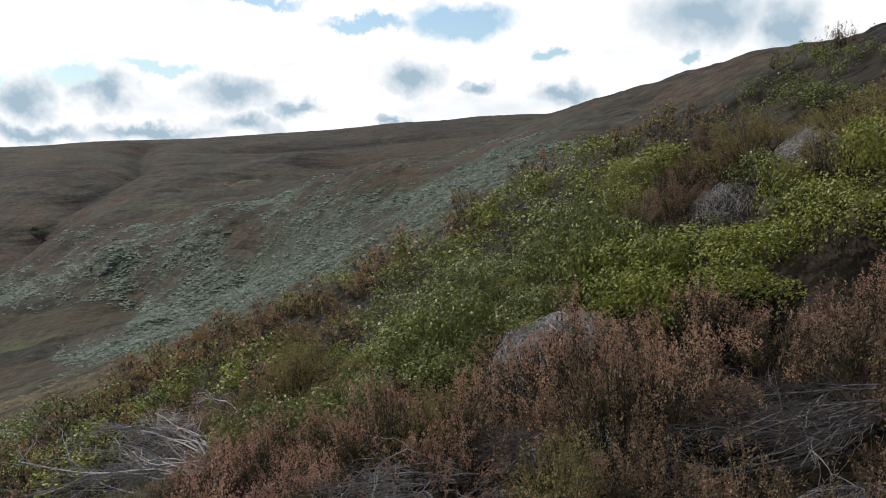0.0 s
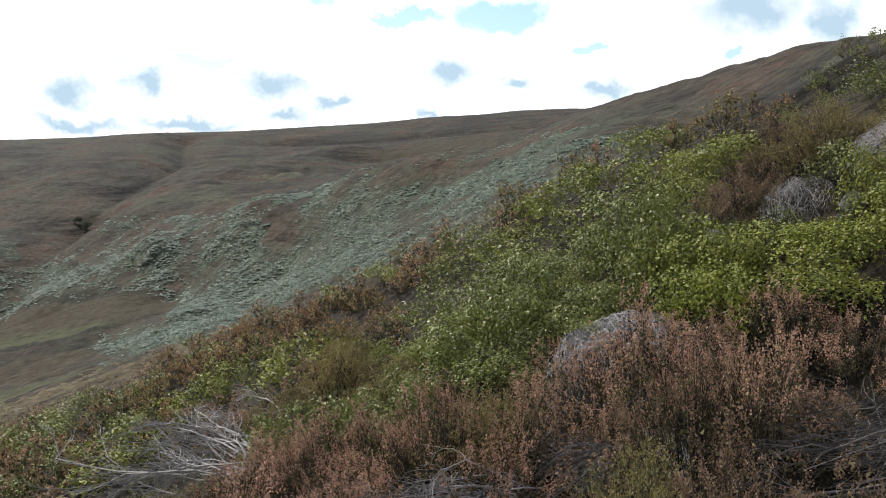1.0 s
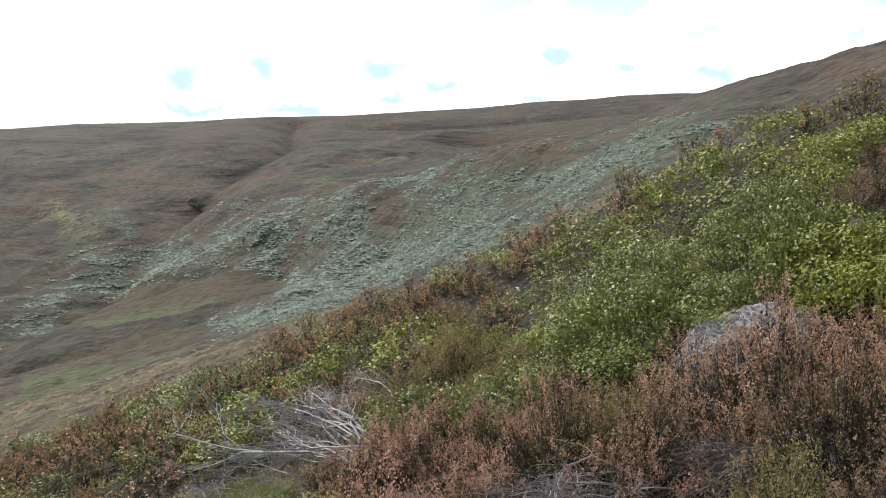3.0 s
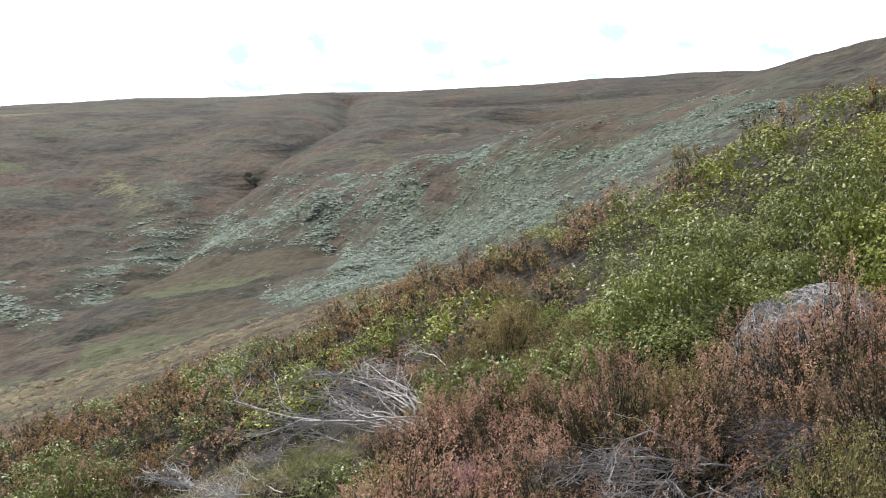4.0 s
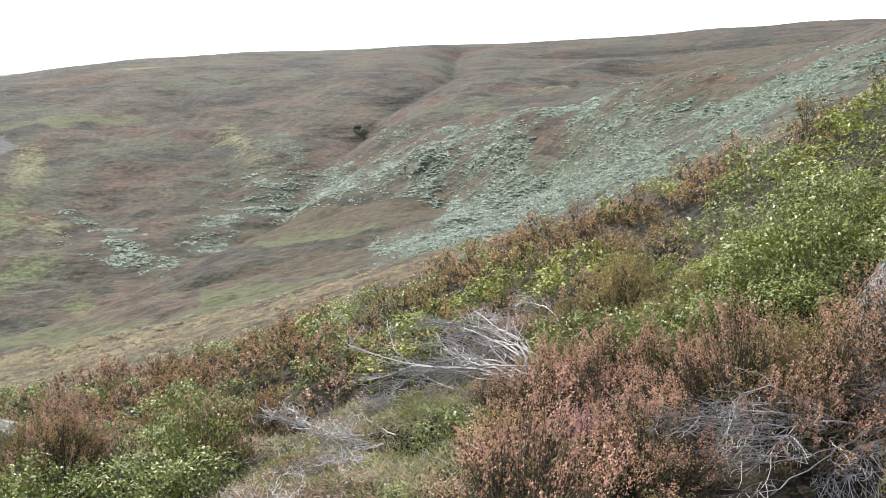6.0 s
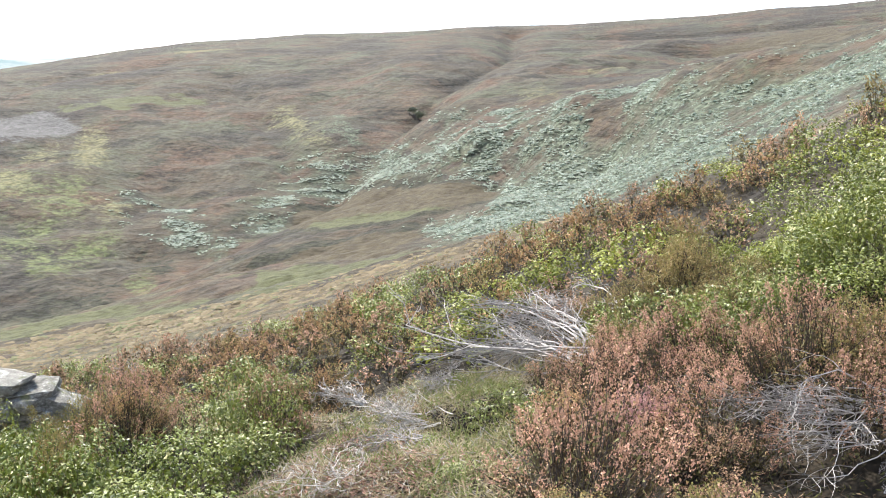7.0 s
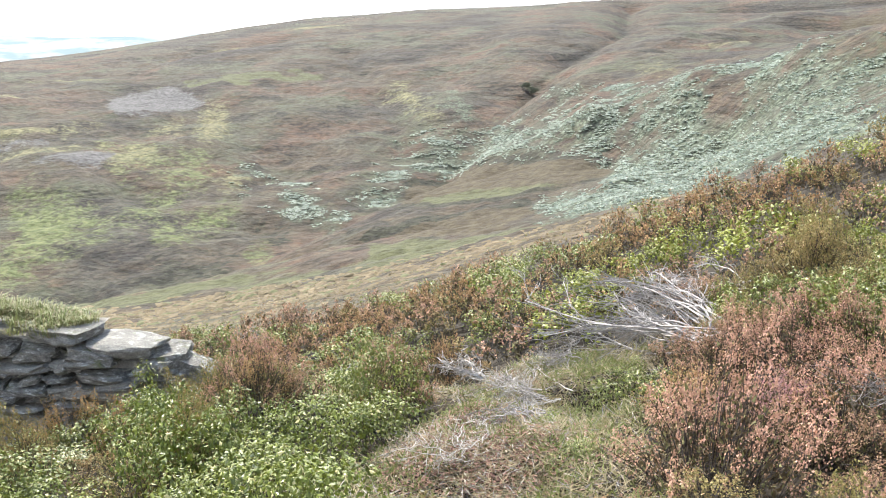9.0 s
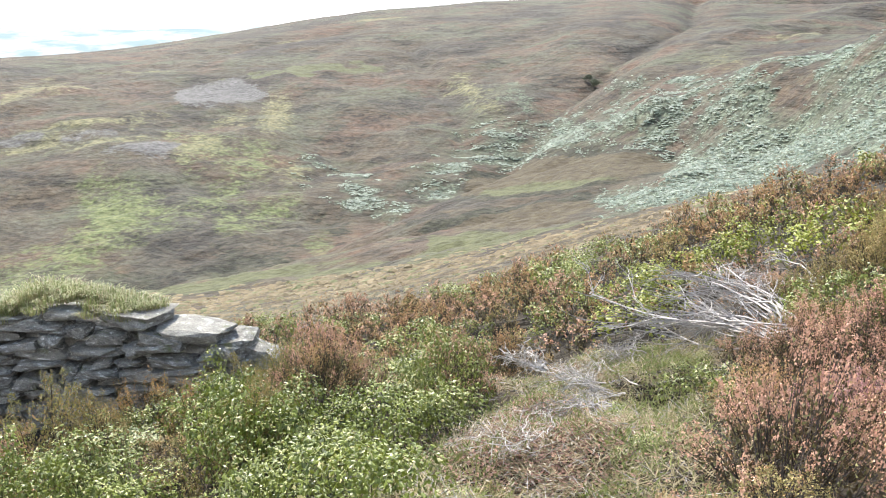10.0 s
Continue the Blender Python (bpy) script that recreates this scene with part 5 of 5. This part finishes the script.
def tussocks(name, label, mat, zone, n, seed):
    """Low tussocks that roughen the slopes below the shelf, each a small uneven hump."""
    rng = np.random.default_rng(seed)
    az, r = rng.uniform(-62, -8, n), np.sqrt(rng.uniform(24 ** 2, 185 ** 2, n))
    x, y = polar(az, r)
    m = zone_masks(x, y)
    here = np.maximum(m["dry"], 0.0) if zone == "dry" else np.clip(0.75 - m["dry"] - 1.5 * m["bracken"] - 0.5 * m["stony"], 0, 1)
    keep = rng.uniform(0, 1, n) < np.clip(here, 0, 1) * np.clip(0.6 + 0.5 * waves(x, y, 9, seed, 2), 0.1, 1)
    x, y, r = x[keep], y[keep], r[keep]
    z, n, k = height(x, y), len(x), 5
    wide = rng.uniform(0.25, 0.7, n) * np.clip(r / 90, 0.45, 1.6)
    a = np.arange(k)[None] * 6.283 / k + rng.uniform(0, 6.283, (n, 1)) + rng.normal(0, 0.25, (n, k))
    reach = wide[:, None] * rng.uniform(0.7, 1.3, (n, k))
    rim = np.stack([x[:, None] + np.cos(a) * reach, y[:, None] + np.sin(a) * reach, z[:, None] + rng.normal(-0.04, 0.03, (n, k))], -1)
    top = np.stack([x + wide * rng.normal(0, 0.2, n), y + wide * rng.normal(0, 0.2, n), z + wide * rng.uniform(0.12, 0.32, n)], -1)[:, None]
    i = np.arange(n)[:, None] * (k + 1)
    s = Soup()
    s.add(np.concatenate([top, rim], 1).reshape(-1, 3), np.concatenate([i + [0, 1 + j, 1 + (j + 1) % k] for j in range(k)]),
          tone=np.repeat(np.clip(0.5 + 0.35 * waves(x, y, 14, seed + 1, 3) + rng.normal(0, 0.15, n), 0, 1), k + 1))
    tagged(new(name, soup_mesh(name, s, mat)), label, "grass", kind="stuff")


tussocks("dry_tussocks", "tawny grass tussocks on the slope below the shelf", M_DRYTUFT, "dry", 34000, 58)
bulk("dry_grass", "tawny dry grass on the slope below the shelf", "grass", M_DRYGRASS, 30000, 13, 150, -62, 10,
     lambda x, y, r: np.clip(zone_masks(x, y)["dry"] * 1.2 - 0.3, 0, 1), 0.4, 4, 53, 0.7)


# ---------------------------------------------------------------- drystone wall with a turf top
def stone_mesh(seed, blocky=4.0):
    """A rough rounded block, one unit across."""
    rng = np.random.default_rng(seed)
    bm = bmesh.new()
    bmesh.ops.create_cube(bm, size=1.0)
    bmesh.ops.subdivide_edges(bm, edges=bm.edges[:], cuts=2, use_grid_fill=True)
    away = Vector(rng.uniform(-50, 50, 3))
    tilt = rng.normal(0, 0.1, 3)
    for v in bm.verts:
        c = v.co * 2
        n = (abs(c.x) ** blocky + abs(c.y) ** blocky + abs(c.z) ** blocky) ** (1 / blocky)
        c = c / n * (1 + rng.normal(0, 0.045)) + noise.noise_vector(c * 0.9 + away) * 0.32
        v.co = Vector((c.x * (1 + tilt[0] * c.z), c.y * (1 + tilt[1] * c.x), c.z * (1 + tilt[2] * c.x))) * 0.5
    bmesh.ops.triangulate(bm, faces=bm.faces[:])
    me = bpy.data.meshes.new("stone")
    bm.to_mesh(me)
    bm.free()
    me.materials.append(M_STONE)
    return me


STONES = [stone_mesh(100 + i, 4.0 + 1.5 * (i % 4)) for i in range(12)]
WALL_END, WALL_U, WALL_N = np.array([-5.42, 5.27]), np.array([-0.89, -0.456]), np.array([0.456, -0.89])
WALL_TURN = math.atan2(WALL_U[1], WALL_U[0])


def wall_top(s):
    """Height of the wall's top along it, world z."""
    return EYE_Z - 2.37 + 0.17 * min(1.0, max(0.0, (s - 0.2) / 0.9)) - 0.05 * s * (s > 1.6)


def wall_point(s, out, z):
    p = WALL_END + WALL_U * s + WALL_N * out
    return Vector((p[0], p[1], z))


def build_wall():
    rng = np.random.default_rng(5)
    wall = new("drystone_wall")
    wall.location = wall_point(2.0, 0, float(height(*wall_point(2.0, 0, 0)[:2])))
    back = wall.matrix_basis.inverted()

    def lay(s, out, z, size, yaw=0.0, roll=0.0, pitch=0.0, turned=True):
        ob = child("stone", STONES[rng.integers(len(STONES))], wall)
        turn = Euler((pitch + rng.normal(0, 0.05), roll + rng.normal(0, 0.05), WALL_TURN + yaw + rng.normal(0, 0.06) + (math.pi if turned and rng.uniform() < 0.5 else 0)))
        ob.matrix_basis = back @ Matrix.LocRotScale(wall_point(s, out, z), turn, size)

    # rubble heart, set back from both faces
    bm = bmesh.new()
    rows = []
    for s in np.linspace(0.12, 4.6, 24):
        foot = float(height(*wall_point(s, 0, 0)[:2])) - 0.25
        ring = [bm.verts.new(back @ wall_point(s, o + rng.normal(0, 0.02), z)) for o, z in ((0.13, foot), (0.11, wall_top(s) - 0.14), (-0.11, wall_top(s) - 0.14), (-0.2, foot))]
        rows.append(ring)
    for a, b in zip(rows[:-1], rows[1:]):
        for i in range(4):
            bm.faces.new((a[i], b[i], b[(i + 1) % 4], a[(i + 1) % 4]))
    bm.faces.new(rows[0]); bm.faces.new(rows[-1][::-1])
    bmesh.ops.recalc_face_normals(bm, faces=bm.faces[:])
    me = bpy.data.meshes.new("rubble_core")
    bm.to_mesh(me); bm.free()
    me.materials.append(M_STONE)
    child("rubble_core", me, wall, "dark rubble filling")
    # coursed faces
    for side, far in ((1, 4.6), (-1, 4.6)):
        z0, course = -0.1, 0
        while z0 < 1.3:
            h = rng.choice([0.06, 0.085, 0.11, 0.15], p=[0.25, 0.3, 0.3, 0.15]) if side > 0 else 0.16
            s = rng.uniform(-0.02, 0.12) + 0.05 * (course % 2)
            while s < far:
                w = rng.choice([0.16, 0.22, 0.3, 0.38, 0.46], p=[0.2, 0.25, 0.25, 0.2, 0.1]) * rng.uniform(0.85, 1.15) * (1 if side > 0 else 1.4)
                foot = float(height(*wall_point(s, 0, 0)[:2])) - 0.1
                z = foot + z0 + h / 2
                if z + h * 0.5 < wall_top(s) - 0.02:
                    lay(s + w / 2, side * (0.17 + rng.normal(0, 0.03) + 0.03 * (1.2 - z0)), z + rng.normal(0, 0.008), (w * rng.uniform(0.86, 1.0), rng.uniform(0.2, 0.28), h * rng.uniform(0.7, 1.02)), roll=rng.normal(0, 0.09))
                s += w
            z0 += h * 0.96
            course += 1
    # the broken end, and the big slabs that cap it
    for i in range(7):
        lay(rng.uniform(-0.08, 0.06), rng.uniform(-0.12, 0.12), wall_top(0) - 0.12 - 0.13 * i, (rng.uniform(0.24, 0.36), rng.uniform(0.3, 0.42), 0.13))
    for s, out, up, size, roll in ((0.30, 0.05, -0.03, (0.48, 0.40, 0.11), -0.14), (0.78, 0.06, -0.01, (0.44, 0.42, 0.11), -0.05), (0.05, 0.10, -0.15, (0.26, 0.30, 0.15), -0.1),
                                   (0.52, 0.15, -0.10, (0.36, 0.28, 0.10), -0.2), (1.28, 0.14, -0.03, (0.30, 0.3, 0.07), 0.0), (1.62, 0.14, -0.02, (0.34, 0.3, 0.08), 0.1),
                                   (2.0, 0.14, -0.03, (0.4, 0.32, 0.09), 0.0), (2.5, 0.14, -0.05, (0.44, 0.32, 0.1), -0.1), (3.0, 0.14, -0.05, (0.4, 0.32, 0.1), 0.0), (-0.2, 0.02, -0.2, (0.28, 0.26, 0.12), -0.3)):
        lay(s, out, wall_top(s) + up, size, roll=roll, turned=False)
    tagged(wall, "grey drystone wall, its end broken, capped with slabs and turf", "stone wall")
    # turf lying along the top
    s = rng.uniform(0.62, 4.6, 330)
    clumps = [(*(WALL_END + WALL_U * a + WALL_N * o), wall_top(a) - 0.01 + 0.08 * math.exp(-(o / 0.2) ** 2) + 0.03 * math.sin(a * 5), rng.uniform(0.5, 0.95)) for a, o in zip(s, rng.normal(0, 0.11, len(s)))]
    joined("turf", "sunlit grass turf growing along the top of the wall", "turf", clumps, [M_TURF, M_STRAW], [[(tussock_soup(70, 0.12, 0.14, 60, 0.007, 1.0), 0), (tussock_soup(71, 0.12, 0.12, 25, 0.006, 1.3), 1)]])


build_wall()


# ---------------------------------------------------------------- loose stones, fallen branches
def loose_stones():
    rng = np.random.default_rng(6)
    for x, y, size in ((2.08, 5.9, (0.12, 0.1, 0.12)), (2.0, 5.84, (0.07, 0.08, 0.07)), (1.33, 6.1, (0.11, 0.1, 0.08))):
        ob = new("rock", STONES[rng.integers(len(STONES))])
        ob.matrix_basis = Matrix.LocRotScale((x, y, float(height(x, y)) + size[2] * 0.35 + 0.1), Euler((rng.normal(0, 0.2), rng.normal(0, 0.2), rng.uniform(0, 6.28))), size)
        tagged(ob, "pale grey gritstone rock half buried in heather", "rock", "loose rocks on the slope")


loose_stones()


def dead_branch(name, label, mat, x, y, towards, rise, seed, limbs, length, spread, thick, up=0.12):
    dx, dy = towards[0] - x, towards[1] - y
    ob = new(name)
    wood, twigs = branch_soup(seed, limbs, length, spread, thick)
    v, f, _ = wood.arrays()
    nv, nf = len(v) // limbs, len(f) // limbs
    for i in range(limbs):
        child("limb", make_mesh("limb", v[i * nv:(i + 1) * nv], f[i * nf:(i + 1) * nf] - i * nv, [mat]), ob)
    v, f, _ = twigs.arrays()
    tagged(child("twig_spray", make_mesh("twig_spray", v, f, [mat]), ob), kind="stuff")
    ob.matrix_basis = Matrix.LocRotScale((x, y, float(height(x, y)) + up), Euler((rise, 0, math.atan2(dy, dx) - math.pi / 2), "XYZ"), (1, 1, 1))
    tagged(ob, label, "dead branch", "dead branches in the hollow")


slope = lambda x, y, tx, ty: math.atan2(float(height(tx, ty)) - float(height(x, y)), math.hypot(tx - x, ty - y))
for name, label, mat, x, y, to, extra, seed, limbs, length, spread, thick in (
        ("fallen_branch", "bleached grey dead heather branches sprawling over the hollow", M_DEAD, -1.5, 6.0, (-3.05, 7.4), 0.16, 81, 15, 1.8, 0.2, 0.0085),
        ("fallen_branch", "bleached grey dead heather branches sprawling over the hollow", M_DEAD, -1.55, 5.9, (-2.9, 6.8), 0.06, 82, 10, 1.35, 0.22, 0.008),
        ("fallen_branch", "small forked white dead branch on the straw", M_BLEACHED, -3.33, 6.28, (-3.7, 6.5), 0.55, 83, 5, 0.42, 0.6, 0.010),
        ("fallen_branch", "dry bleached twigs lying on the straw", M_BLEACHED, -2.4, 5.45, (-3.0, 5.6), 0.0, 84, 5, 0.6, 0.5, 0.005),
        ("fallen_branch", "dry bleached twigs lying on the straw", M_BLEACHED, -2.43, 5.36, (-2.93, 5.51), 0.05, 91, 7, 0.5, 0.7, 0.005),
        ("fallen_branch", "dark tangled dead stalks under the branches", M_DEAD, -2.62, 6.30, (-3.02, 6.40), 0.08, 92, 8, 0.35, 0.9, 0.004),
        ("fallen_branch", "pale thin twigs on the red litter", M_BLEACHED, -2.17, 3.78, (-2.52, 3.88), 0.05, 93, 8, 0.3, 1.0, 0.0025),
        ("fallen_branch", "dry grey twigs on the red litter", M_DEAD, -2.0, 4.3, (-2.4, 4.6), 0.0, 88, 5, 0.45, 0.8, 0.004),
        ("fallen_branch", "arched bare heather stems above the bushes", M_BLEACHED, -1.6, 7.2, (-2.4, 7.6), 0.15, 85, 4, 0.8, 0.3, 0.007),
        ("fallen_branch", "grey bare stems under the heather", M_BARESTEM, 1.85, 3.75, (0.8, 3.7), 0.05, 86, 22, 1.0, 0.3, 0.005),
        ("fallen_branch", "grey bare stems under the heather", M_DEAD, 0.05, 4.25, (-0.6, 3.85), 0.12, 89, 16, 0.75, 0.5, 0.004),
        ("fallen_branch", "grey bare stems under the heather", M_BARESTEM, 0.55, 4.35, (0.0, 4.15), 0.0, 87, 11, 0.6, 0.5, 0.005)):
    dead_branch(name, label, mat, x, y, to, slope(x, y, *to) + extra, seed, limbs, length, spread, thick)


def gully_trees():
    """A few dark thorn trees at the bottom of the gully."""
    for i, (az, r, tall) in enumerate(((-23.25, 373, 3.4), (-22.95, 366, 3.0), (-23.55, 378, 2.3))):
        rng = np.random.default_rng(90 + i)
        x, y = polar(az, r)
        z = float(height(x, y))
        tree = new("thorn_tree")
        tree.location = (x, y, z)
        wood, leaf = Soup(), Soup()
        tip = rng.normal(0, 1, (9, 3)) * [0.28, 0.28, 0.12] * tall + [0, 0, 0.7 * tall]
        wood.tubes(curve_lines(rng, np.zeros((1, 3)) - [0, 0, 0.3], np.array([[0.1, 0, 0.55 * tall]]), 5, 0.1), 0.16, 0.08, sides=6)
        wood.tubes(curve_lines(rng, np.tile([0.05, 0, 0.35 * tall], (9, 1)), tip, 5, 0.15), 0.07, 0.02, sides=4)
        p = tip[rng.integers(0, 9, 1500)] + rng.normal(0, 0.16 * tall, (1500, 3)) * [1, 1, 0.7]
        along = unit(rng.normal(0, 1, p.shape))
        leaf.leaves(p, along, unit(np.cross(along, rng.normal(0, 1, p.shape))), 0.3, 0.2)
        for part_name, soup, mat in (("trunk", wood, M_HEATHSTEM), ("crown", leaf, M_THORN)):
            child(part_name, soup_mesh(part_name, soup, mat), tree)
        tagged(tree, "small dark thorn tree in the bottom of the gully", "tree", "trees in the gully")


gully_trees()
